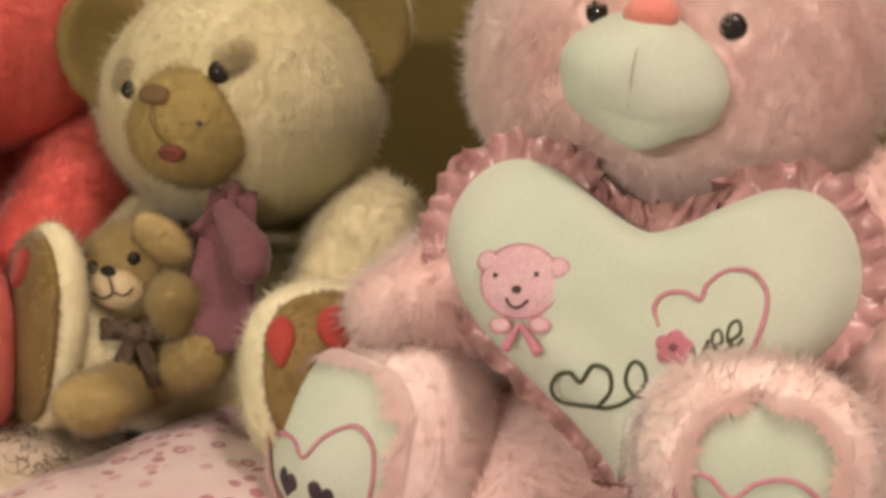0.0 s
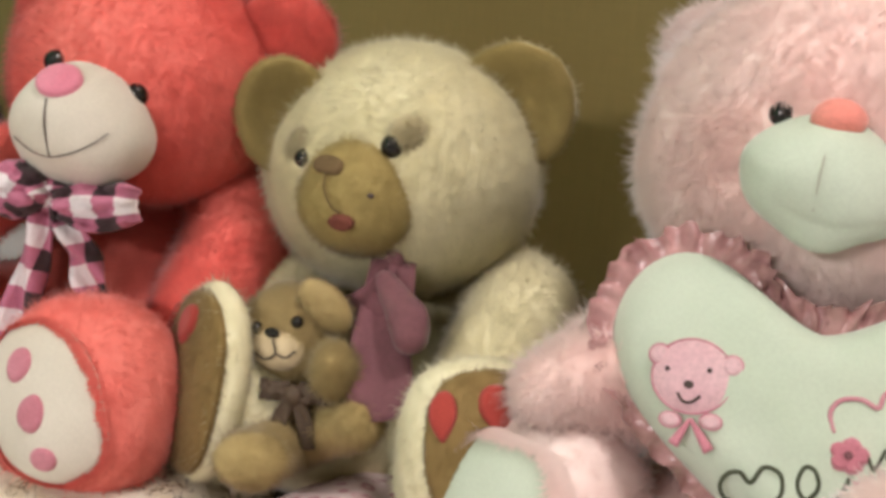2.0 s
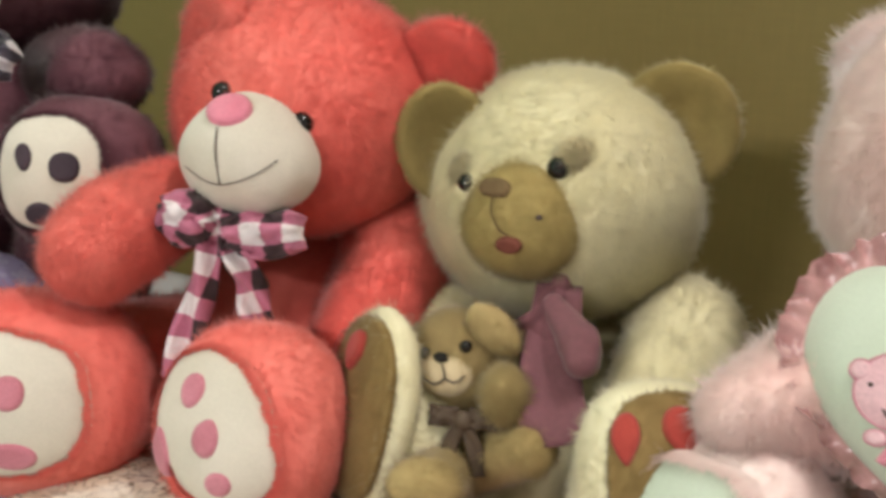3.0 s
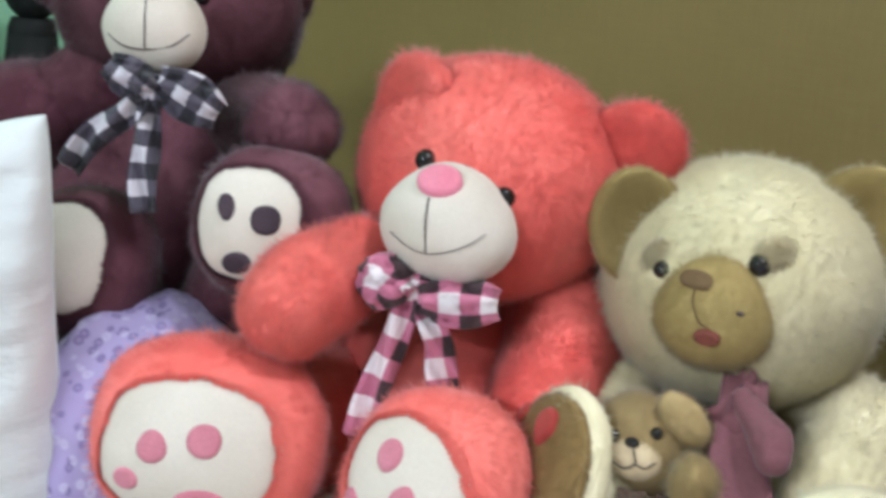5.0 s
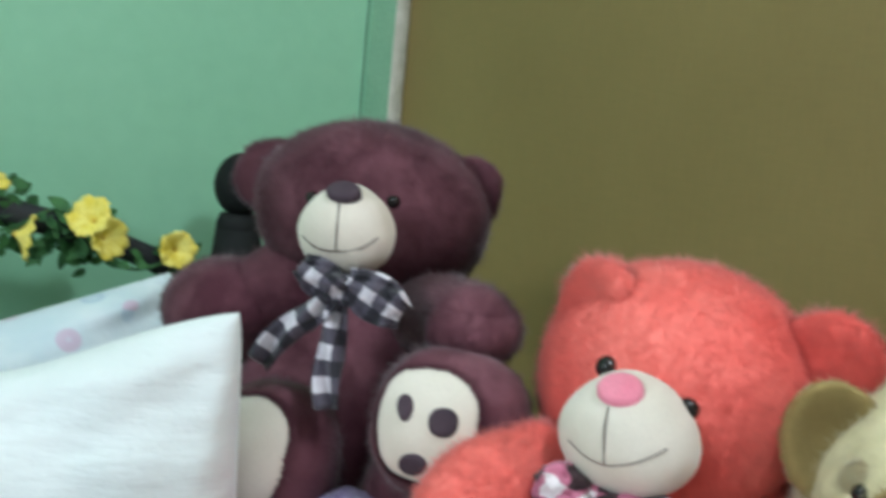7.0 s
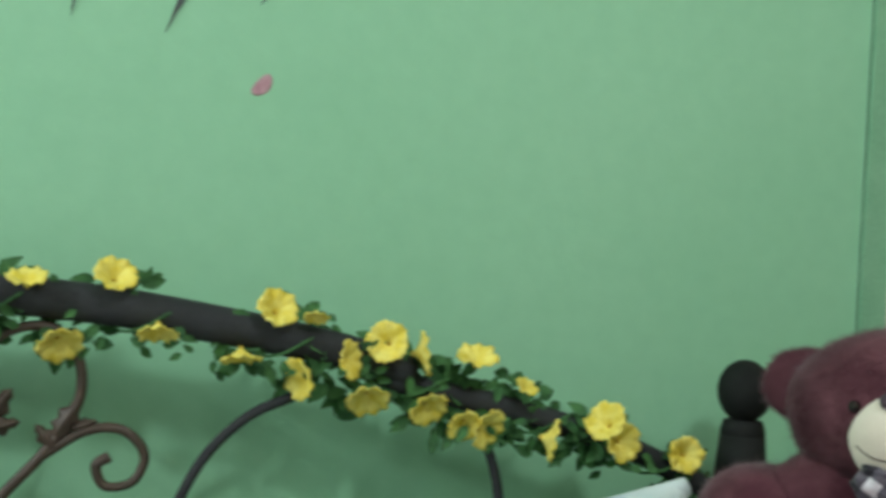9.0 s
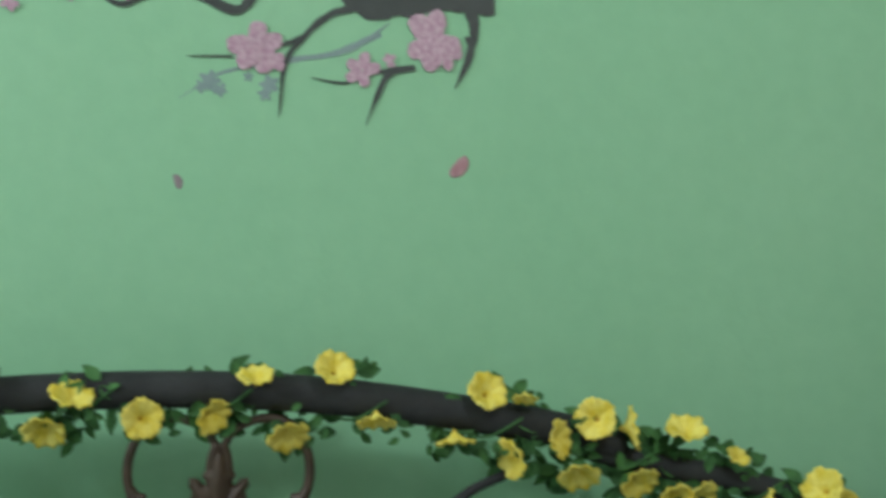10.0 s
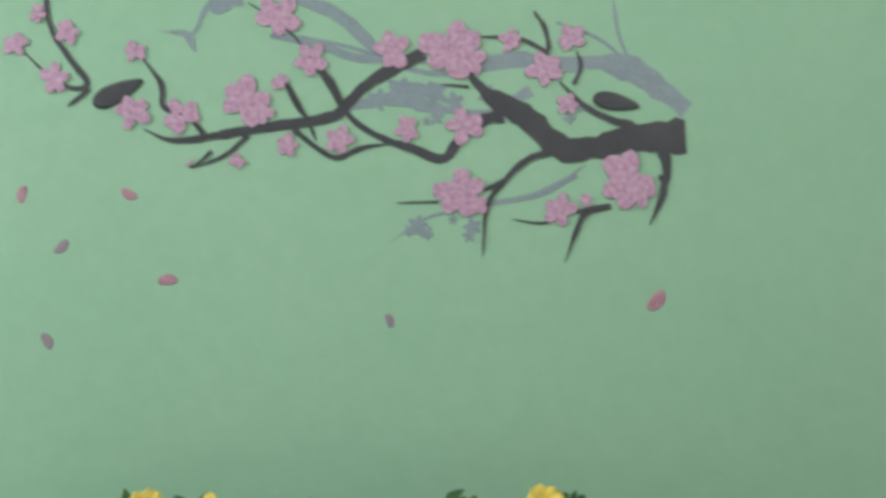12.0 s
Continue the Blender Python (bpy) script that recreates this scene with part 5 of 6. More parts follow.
def paw(parent, name, hip, hip_r, pair, pad_mat, way, ra, rb, count, length, seed, turn=0, hip_k=0.8, width=0.0016, more=(), fluff=False):
    """A leg from the hip to a round foot, with a sewn-on sole."""
    sh = SHAPE[name]
    foot = blob(sh, lump=0.04, seed=seed, square=0.88)
    SKIN[tuple(sh[0])] = (0.88, 0.04, seed)
    skin = join(foot, *more, limb(hip, hip_r, sh[0] - sh[2][:, 1] * sh[1][1] * 0.35, float(sh[1].mean()) * hip_k, seed))
    leg = plush("leg", parent, sh, pair, count, length, width, seed=seed, skip=under(sh, way, 0.97 * ra, 0.97 * rb, turn), skin=skin, lean=1.2 if fluff else 2.1, upright=0.16 if fluff else 0.055, clump=0.3 if fluff else 0.15)
    v, f = patch(sh, way, ra, rb, 0.0034, turn, ragged(seed), rings=8, n=72, rim=0.0006)
    build("sole", v, f, pad_mat, leg)
    ev, ef, en = fringe(v, sh[0], 72, 8, 4200, length * (1.15 if fluff else 0.6), 0.0005, seed)
    edge = build("fur_edge", ev, ef, pair[0], leg)
    edge.data.normals_split_custom_set_from_vertices(en)
    return leg


def bumps(u, *places):
    """Swellings and dents of a skin round given directions: (direction, width, height)."""
    k = np.zeros(len(u))
    for way, wide, high in places:
        way = np.array(way) / np.linalg.norm(way)
        k += high * np.exp(-((u - way) ** 2).sum(1) / (wide * wide))
    return k


def snout(sh):
    """A muzzle narrow at the nose, with two full cheeks, a chin below and soft creases between them."""
    u, f = ball(72, 48)
    c, r, rot = sh
    k = 1 + bumps(u, ((0.70, 0.6, -0.30), 0.55, 0.07), ((-0.70, 0.6, -0.30), 0.55, 0.07), ((-0.05, 0.55, -0.85), 0.34, 0.17))
    mid = 0.06 + 0.08 * u[:, 2]
    cut = np.exp(-((u[:, 0] - mid) / 0.07) ** 2) * (u[:, 1] > 0) * np.clip((u[:, 2] + 0.6) / 0.3, 0, 1) * np.clip((0.7 - u[:, 2]) / 0.3, 0, 1)
    line = -0.52 + 0.75 * (u[:, 0] - 0.05) ** 2
    smile = np.exp(-((u[:, 2] - line) / 0.05) ** 2) * (u[:, 1] > 0) * np.clip((0.62 - np.abs(u[:, 0])) / 0.3, 0, 1)
    k = k - 0.075 * cut - 0.04 * smile
    w = np.sign(u) * np.abs(u) ** 0.92 * (k * lumpy(u, 0.05, 13))[:, None]
    high = np.maximum(u[:, 2], 0)
    w[:, 0] *= 0.97 - 0.24 * high ** 1.3
    return c + (w * r) @ rot.T, f


def pear(sh, seed=43):
    """A plump muzzle, narrower above and fuller below."""
    v, f = blob((np.zeros(3), np.ones(3), np.eye(3)), 48, 32, 0.03, seed, 0.95)
    c, r, rot = sh
    v = np.array(v)
    v[:, 0] *= 1 - 0.20 * np.maximum(v[:, 2], 0) + 0.05 * np.maximum(-v[:, 2], 0)
    return c + (v * r) @ rot.T, f


# the large pink bear with the heart cushion
S, M, P = SHAPE, MARK, SPOT
pink = thing("teddy_bear", (-0.18, -1.2, BED_TOP), "large pale pink plush bear holding a heart cushion", "teddy bear", "plush bears on the bed")
head = plush("head", pink, S["pink_head"], PINK_FUR, 54000, 0.0115, 0.0013, 0.06, 11, square=0.92, clump=0.3, lean=1.8, upright=0.08, skip=clear("pink"))
for k in ("pink_ear_r", "pink_ear_l"):
    plush("ear", head, S[k], PINK_FUR, 9000, 0.0115, 0.0015, 0.05, 12, clump=0.4)
build("muzzle", *snout(S["pink_muzzle"]), MINT, head, "mint white velour muzzle")
p, n = on(S["pink_muzzle"], M["pink_nose"][0], 0.001)
build("nose", *blob((p[0], np.array((0.0125, 0.010, 0.0095)), basis((-1, -0.4, 0.25))), 24, 16, 0.05, 3), CORAL_FELT, head, "coral pink felt nose")
build("mouth_seam", *stitched(S["pink_muzzle"], M["pink_seam"], 0.0005, 0.0002), THREAD_MINT, head)
eye_balls(head, S["pink_head"], M["pink_eyes"], 0.0070, -0.15)
plush("body", pink, S["pink_body"], PINK_FUR, 24000, 0.012, 0.0015, 0.04, 14)
plush("arm", pink, S["pink_arm_l"], PINK_FUR, 22000, 0.012, 0.0015, seed=15, skin=sausage([(-0.250, -1.150, 0.868), (-0.300, -1.121, 0.868), (-0.333, -1.106, 0.866)], [0.046, 0.031, 0.018], 15, 0.08))
plush("arm", pink, S["pink_arm_r"], PINK_FUR, 16000, 0.012, 0.0015, seed=16, skin=sausage([(-0.15, -1.27, 0.89), S["pink_arm_r"][0] + (0.02, 0.01, 0.02), S["pink_arm_r"][0] + (-0.02, -0.01, -0.03)], [0.045, 0.043, 0.036], 16, 0.08))
leg = paw(pink, "pink_foot_l", (-0.26, -1.06, 0.757), 0.036, PINK_FUR, MINT, M["pink_pad_l"][0], 1.0, 1.0, 12000, 0.010, 17, more=(limb((-0.20, -1.185, 0.765), 0.05, (-0.295, -1.15, 0.765), 0.045, 19),), fluff=True)
build("stitched_heart", *stitched(S["pink_foot_l"], M["pad_line_l"], 0.0011, 0.0038), THREAD_PINK, leg)
for w in M["pad_dots_l"]:
    build("heart_patch", *patch(S["pink_foot_l"], w, 0.14, 0.16, 0.005, 10, heart_line), PLUM_FELT, leg)
leg = paw(pink, "pink_foot_r", (-0.2, -1.27, 0.76), 0.05, PINK_FUR, MINT, M["pink_pad_r"][0], 0.72, 0.8, 15000, 0.010, 18, fluff=True)
build("stitched_heart", *stitched(S["pink_foot_r"], M["pad_line_r"], 0.0010, 0.0038), THREAD_PINK, leg)

# heart cushion
heart_c, heart_r, heart_rot = S["pink_heart"]
heart = thing("heart_cushion", tuple(heart_c), "mint white heart cushion with a satin frill and embroidered love", "cushion")
HEART_T = 0.034


def cushion_line(t):
    """The cushion's outline: full lobes, a shallow rounded notch and a blunt tip."""
    s, e = math.sin(t), 2.1 - 0.55 * math.cos(t)
    u = (t + math.pi) % (2 * math.pi) - math.pi
    return math.copysign(abs(s) ** e, s), heart_line(t)[1] + 0.09 * math.exp(-(u / 0.35) ** 2)


def heart_at(a, b, lift=0.0):
    """A place on the front of the heart, by its width and height."""
    full = max(1 - 0.62 * a * a - 0.55 * b * b, 0.0) ** 0.5
    return heart_c + heart_rot @ np.array((a * heart_r[0], HEART_T * full + lift, b * heart_r[2]))


def heart_skin(front):
    rings, n = 12, 90
    v, f = [heart_at(0, 0)], []
    for j in range(1, rings + 1):
        t = j / rings
        for i in range(n):
            a, b = cushion_line(2 * math.pi * i / n)
            p = heart_at(a * t, b * t)
            flat_p = heart_c + heart_rot @ np.array((a * t * heart_r[0], 0, b * t * heart_r[2]))
            k = (1 - t ** 7) ** 0.6
            p = flat_p + (p - flat_p) * k * (1 if front else -0.7)
            p = p + heart_rot[:, 1] * 0.0015 * noise.noise(Vector((a * t * 4, b * t * 4, 2)))
            v.append(p)
    f = [(0, 1 + i, 1 + (i + 1) % n) for i in range(n)]
    for j in range(rings - 1):
        q = 1 + j * n
        f += [(q + i, q + n + i, q + n + (i + 1) % n, q + (i + 1) % n) for i in range(n)]
    return v, f


fv, ff = heart_skin(True)
bv, bf = heart_skin(False)
build("cover", *join((fv, ff), (bv, [tuple(reversed(q)) for q in bf])), MINT, heart)
# gathered satin frill round the edge
v, f, n = [], [], 420
for i in range(n):
    t = 2 * math.pi * i / n
    a, b = cushion_line(t)
    a2, b2 = cushion_line(t + 0.01)
    d = np.array(((a2 - a) * heart_r[0], (b2 - b) * heart_r[2]))
    d = d / max(np.linalg.norm(d), 1e-9)
    out = np.array((-d[1], d[0]))
    if out @ np.array((a, b)) < 0 and not (abs(a) < 0.3 and b > 0.3):
        out = -out
    if abs(a) < 0.3 and b > 0.3:
        out = np.array((a * 2, 1.0)) / np.linalg.norm((a * 2, 1.0))
    for k in range(5):
        s = k / 4
        wave = s * (0.011 * noise.noise(Vector((i * 0.26, 0, s * 1.4))) + 0.003 * math.sin(i * 0.8 + 3 * noise.noise(Vector((i * 0.06, 3, 0)))))
        wide = (0.0125 * (0.62 + 0.38 * min(max((b + 0.1) / 0.5, 0), 1)) + 0.005 * noise.noise(Vector((i * 0.21, 7, 0)))) * s
        p = heart_c + heart_rot @ np.array((a * heart_r[0] + out[0] * wide + d[0] * 0.007 * s * noise.noise(Vector((i * 0.2, 5, s))), wave + 0.004 * s, b * heart_r[2] + out[1] * wide + d[1] * 0.007 * s * noise.noise(Vector((i * 0.2, 5, s)))))
        v.append(p)
for i in range(n):
    for k in range(4):
        q = (5 * i + k, 5 * i + k + 1, 5 * ((i + 1) % n) + k + 1, 5 * ((i + 1) % n) + k)
        f.append(q)
frill_back = [np.array(p) - heart_rot[:, 1] * 0.0008 for p in v]
build("frill", v + frill_back, f + [tuple(len(v) + w for w in reversed(q)) for q in f], SATIN, heart, "shiny rose satin frill")


def sewn(name, pts, mat, radius=0.0011):
    build(name, *tube([heart_at(a, b, -0.0001) for a, b in pts], radius, 6, 6), mat, heart)


def applied(name, a, b, ra, rb, mat, lift=0.0016, line=None):
    lift += 0.0012
    v, f, n, rings = [heart_at(a, b, lift)], [], 36, 4
    for j in range(1, rings + 1):
        for i in range(n):
            t = 2 * math.pi * i / n
            p, q = (math.cos(t), math.sin(t)) if line is None else line(t)
            v.append(heart_at(a + p * ra * j / rings, b + q * rb * j / rings, lift if j < rings else -0.0005))
    f = [(0, 1 + i, 1 + (i + 1) % n) for i in range(n)]
    for j in range(rings - 1):
        q = 1 + j * n
        f += [(q + i, q + n + i, q + n + (i + 1) % n, q + (i + 1) % n) for i in range(n)]
    build(name, v, f, mat, heart)
    if ra > 0.04:
        sewn("stitching", [(a + ra * p, b + rb * q) for p, q in ((math.cos(0.35 * i), math.sin(0.35 * i)) for i in range(19))], THREAD_PINK, 0.0005)


FLAT = {}


def flat(name, *pts):
    FLAT[name] = pts


# ---- places of the embroidery ----
flat("face", (0.555, 0.137), (0.371, 0.170), (0.582, 0.377))
flat("face_ears", (0.741, 0.245), (0.363, 0.249))
flat("face_eyes", (0.673, 0.152), (0.480, 0.186))
flat("face_nose", (0.562, 0.079))
flat("face_mouth", (0.606, 0.017), (0.577, -0.027), (0.537, -0.027), (0.499, 0.022))
flat("face_bow", (0.526, -0.124))
flat("face_loops", (0.617, -0.152), (0.433, -0.118))
flat("face_tails", (0.582, -0.297), (0.416, -0.294))
flat("word_a", (0.117, -0.553), (0.286, -0.553), (0.340, -0.484), (0.320, -0.400), (0.265, -0.376), (0.213, -0.421), (0.167, -0.315), (0.092, -0.335), (0.073, -0.448), (0.117, -0.553), (0.018, -0.512), (-0.072, -0.385), (-0.056, -0.279), (-0.008, -0.260), (0.014, -0.351), (-0.012, -0.431), (-0.078, -0.452), (-0.162, -0.401), (-0.200, -0.264))
flat("word_b", (-0.254, -0.117), (-0.294, -0.188), (-0.327, -0.062))
flat("word_c", (-0.332, -0.113), (-0.383, -0.069), (-0.369, -0.003), (-0.341, -0.025), (-0.348, -0.099), (-0.395, -0.124), (-0.432, -0.059))
flat("word_d", (-0.400, -0.065), (-0.457, -0.004), (-0.446, 0.069), (-0.411, 0.039), (-0.406, -0.047), (-0.446, -0.080), (-0.474, -0.028))
flat("flower", (-0.176, -0.142))
flat("ring", (-0.101, -0.029), (-0.072, 0.080), (-0.108, 0.167), (-0.194, 0.196), (-0.268, 0.168), (-0.290, 0.258), (-0.370, 0.359), (-0.481, 0.371), (-0.554, 0.253), (-0.547, 0.047), (-0.480, -0.186), (-0.336, -0.238), (-0.215, -0.295))
(fa, fb), (fx, _), (_, fy) = FLAT["face"]
fr, fh = abs(fx - fa), abs(fy - fb)
for a, b in FLAT["face_ears"]:
    applied("applique", a * 0.9 + fa * 0.1, b * 0.92 + fb * 0.08, fr * 0.27, fh * 0.27, APPLIQUE, 0.0005)
applied("applique", fa, fb, fr * 1.03, fh * 0.97, APPLIQUE, 0.0009)
for a, b in FLAT["face_eyes"]:
    applied("embroidery", a, b, 0.016, 0.02, THREAD_DARK, 0.0014)
a, b = FLAT["face_nose"][0]
applied("embroidery", a, b, 0.03, 0.032, THREAD_DARK, 0.0016)
build("embroidery", *tube([heart_at(a, b, 0.0024) for a, b in FLAT["face_mouth"]], 0.0007, 6, 6), THREAD_DARK, heart)
for a, b in FLAT["face_loops"]:
    applied("applique", a, b, 0.05, 0.046, APPLIQUE, 0.0005)
for a, b in FLAT["face_tails"]:
    c, d = FLAT["face_bow"][0]
    build("applique", *tube([heart_at(c, d, 0.001), heart_at((a + c) / 2, (b + d) / 2, 0.001), heart_at(a, b, 0.001)], [0.0009, 0.0019, 0.0027], 8, 4), ROSE_FELT, heart)
sewn("embroidery", FLAT["word_a"], THREAD_GREEN, 0.0010)
for k in ("word_b", "word_c", "word_d"):
    sewn("embroidery", FLAT[k], THREAD_GREEN, 0.0008)
sewn("embroidery", FLAT["ring"], THREAD_PINK, 0.0011)
a, b = FLAT["flower"][0]
for k in range(5):
    t = 2 * math.pi * k / 5 + 0.4
    applied("applique", a + 0.045 * math.cos(t), b + 0.055 * math.sin(t), 0.044, 0.052, ROSE_FELT, 0.0009)
applied("embroidery", a, b, 0.024, 0.03, MAROON, 0.0016)

# the cream bear
cream = thing("teddy_bear", (-0.18, -0.9, BED_TOP), "cream plush bear with tan muzzle and maroon bow", "teddy bear", "plush bears on the bed")
head = plush("head", cream, S["cream_head"], CREAM_FUR, 52000, 0.0092, 0.0012, 0.03, 21, clump=0.08, relief=0.012, skip=clear("cream"))
for k in ("cream_ear_r", "cream_ear_l"):
    plush("ear", head, S[k], CREAM_FUR, 9000, 0.007, 0.0012, 0.03, 22, clump=0.12, skin=dished(S[k], 22), skip=hollow(S[k]))
    plush("inner_ear", head, S[k], TAN_FUR, 10000, 0.0065, 0.0013, seed=23, skin=dished(S[k], 22, True), outward=S[k][2][:, 1])
plush("muzzle", head, S["cream_muzzle"], TAN_FUR, 20000, 0.0056, 0.0012, 0.05, 24, skin=pear(S["cream_muzzle"], 24), label="tan short plush muzzle")
plush("eye_patch", head, S["cream_head"], BUFF_FUR, 4000, 0.009, 0.0013, seed=25, skin=patch(S["cream_head"], M["cream_patch"][0], 0.095, 0.065, 0.0030, -35))
w = M["cream_eyes"][0] + (0.10, 0, 0.12)
plush("eye_patch", head, S["cream_head"], BUFF_FUR, 3000, 0.007, 0.0013, seed=25, skin=patch(S["cream_head"], w / np.linalg.norm(w), 0.07, 0.10, 0.0015, 20))
build("nose", *patch(S["cream_muzzle"], M["cream_nose"][0], 0.34, 0.19, 0.0036, 0, ragged(5)), BROWN_FELT, head, "brown felt nose")
build("mouth", *patch(S["cream_muzzle"], M["cream_mouth"][0], 0.24, 0.15, 0.0050), MOUTH_RED, head, "dark red open mouth")
build("mouth_seam", *stitched(S["cream_muzzle"], M["cream_seam"], 0.0005, 0.003), BROWN_FELT, head)
build("seam_dot", *patch(S["cream_muzzle"], M["cream_dot"][0], 0.06, 0.05, 0.004), THREAD_DARK, head)
eye_balls(head, S["cream_head"], M["cream_eyes"][1:], 0.0068, -0.2)
eye_balls(head, S["cream_head"], M["cream_eyes"][:1], 0.0055, -0.15)
plush("body", cream, S["cream_body"], CREAM_FUR, 26000, 0.007, 0.0014, 0.03, 26, clump=0.15)
plush("arm", cream, S["cream_arm_r"], CREAM_FUR, 24000, 0.009, 0.0014, seed=27, skin=sausage([(-0.170, -0.945, 0.835), (-0.212, -1.012, 0.848), (-0.258, -1.028, 0.834), (-0.290, -1.032, 0.812)], [0.034, 0.036, 0.034, 0.030], 27))
plush("arm", cream, S["cream_arm_r"], CREAM_FUR, 12000, 0.009, 0.0014, seed=28, skin=sausage([(-0.250, -0.870, 0.842), (-0.295, -0.884, 0.835), (-0.338, -0.905, 0.805)], [0.033, 0.032, 0.028], 28))
for k, hip, toes, seed in (("cream_foot_r", (-0.2, -1.0, 0.75), "cream_toes_r", 29), ("cream_foot_l", (-0.25, -0.93, 0.745), "cream_toes_l", 30)):
    sh = S[k]
    SKIN[tuple(sh[0])] = (0.88, 0.03, seed)
    skin = join(blob(sh, lump=0.03, seed=seed, square=0.88), limb(hip, 0.045, sh[0] - sh[2][:, 1] * 0.022 + (0, 0, -0.014), 0.04, seed))
    leg = plush("leg", cream, sh, CREAM_FUR, 19000, 0.0075, 0.0013, seed=seed, skip=near(sh, (0, 1, 0), 0.8), skin=skin)
    plush("sole", leg, sh, SOLE_FUR, 9000, 0.005, 0.0012, seed=seed, skin=patch(sh, np.array((0, 1.0, 0)), 1.25 if k == "cream_foot_r" else 2.1, 1.35 if k == "cream_foot_r" else 2.1, 0.003, outline=ragged(seed), rings=8))
    for w in M[toes]:
        build("toe_patch", *patch(sh, w, 0.2, 0.30, 0.0065, 0, drop_line), RED_FELT, leg)
bow = build("bow", *blob((P["cream_knot"][0], np.array((0.006, 0.005, 0.007)), basis((-1, -0.5, 0))), 16, 12, 0.1, 3), MAROON, cream, "maroon cloth bow")
bow_r = basis((-0.8, -0.6, 0.15))


def fan(c, a0, a1, reach, depth, pleats, seed):
    """Gathered cloth that spreads from a knot in pleats."""
    v, f, rows, cols = [], [], 12, 54
    for back in (0.0, -0.0016):
        for i in range(cols + 1):
            t = i / cols
            a = radians(a0 + (a1 - a0) * t)
            for j in range(rows + 1):
                s = j / rows
                r = reach * s * (1 - 0.22 * abs(2 * t - 1) ** 3 + 0.06 * noise.noise(Vector((t * 6, seed, 0))))
                fold = depth * (s * (1 - 0.5 * s)) * math.cos(2 * math.pi * pleats * t + 1.2 * noise.noise(Vector((t * 3, s, seed)))) + 0.02 * math.sin(math.pi * min(s * 1.1, 1)) + back
                v.append(c + bow_r @ np.array((r * math.cos(a), fold, r * math.sin(a))))
    m = (rows + 1) * (cols + 1)
    for i in range(cols):
        for j in range(rows):
            q = (i * (rows + 1) + j, i * (rows + 1) + j + 1, (i + 1) * (rows + 1) + j + 1, (i + 1) * (rows + 1) + j)
            f += [q, tuple(m + w for w in reversed(q))]
    return v, f


for a0, a1, reach, pleats in ((322, 246, 0.056, 1.7),):
    build("loop", *fan(P["cream_knot"][0], a0, a1, reach, 0.0045, pleats, a0), MAROON, bow)
build("loop", *sausage([(-0.307, -0.979, 0.884), P["cream_loop_r"][0], (-0.322, -1.009, 0.864)], [0.007, 0.0125, 0.0105], 63, 0.14), MAROON, bow)
v, f, uv = ribbon([P["cream_knot"][0], P["cream_tail_b"][0], P["cream_tail_a"][0]], [0.026, 0.036, 0.04], (-0.75, -0.6, 0.25), 0.002, 0.003)
build("tail", v, f, MAROON, bow)

# the small honey bear on the cream bear's lap
small = thing("teddy_bear", (-0.34, -0.95, 0.76), "small honey brown plush bear with a dark bow", "teddy bear", "plush bears on the bed")
head = plush("head", small, S["small_head"], HONEY_FUR, 17000, 0.0075, 0.0012, 0.05, 31, skip=inside(S["small_muzzle"], 0.9))
for k in ("small_ear_r", "small_ear_l"):
    plush("ear", head, S[k], HONEY_FUR, 2500, 0.005, 0.0012, 0.04, 32)
plush("muzzle", head, S["small_muzzle"], FAWN_FUR, 2500, 0.003, 0.001, 0.03, 33)
build("nose", *patch(S["small_muzzle"], M["small_nose"][0], 0.27, 0.24, 0.004), EYE_BLACK, head, "shiny black nose")
build("mouth_seam", *join(stitched(S["small_muzzle"], M["small_seam"], 0.0006, 0.002), stitched(S["small_muzzle"], M["small_seam_b"], 0.0006, 0.002)), THREAD_DARK, head)
eye_balls(head, S["small_head"], M["small_eyes"], 0.0037, 0.25)
plush("body", small, S["small_body"], HONEY_FUR, 12000, 0.0075, 0.0012, 0.05, 34)
for k, seed in (("small_arm_r", 35), ("small_arm_l", 36)):
    plush("arm", small, S[k], HONEY_FUR, 5500, 0.0075, 0.0012, 0.05, seed)
for k, seed in (("small_leg_l", 37), ("small_leg_r", 38)):
    plush("leg", small, S[k], HONEY_FUR, 6500, 0.0075, 0.0012, 0.05, seed, skin=join(blob(S[k], lump=0.05, seed=seed), limb(S["small_body"][0] + (0, 0, -0.018), 0.018, S[k][0], 0.014, seed)))
bp = P["small_bow"][0]
bow = build("bow", *blob((bp, np.array((0.006, 0.005, 0.006)), basis((-1, -0.5, 0))), 12, 8, 0.1, 3), DARK_RIBBON, small, "dark brown ribbon bow")
r = basis((-0.85, -0.5, 0.2))
for s in (1, -1):
    v, f, uv = cushion(bp + r[:, 0] * s * 0.011 + r[:, 2] * 0.002, r[:, 0], r[:, 2], 0.017, 0.012, 0.007, 5, 10, 0.06, 0.003)
    build("loop", v, f, DARK_RIBBON, bow)
    v, f, uv = ribbon([bp, bp + r[:, 0] * s * 0.007 - r[:, 2] * 0.014, bp + r[:, 0] * s * 0.009 - r[:, 2] * 0.03], [0.007, 0.009, 0.010], r[:, 1], 0.001, 0.001)
    build("tail", v, f, DARK_RIBBON, bow)


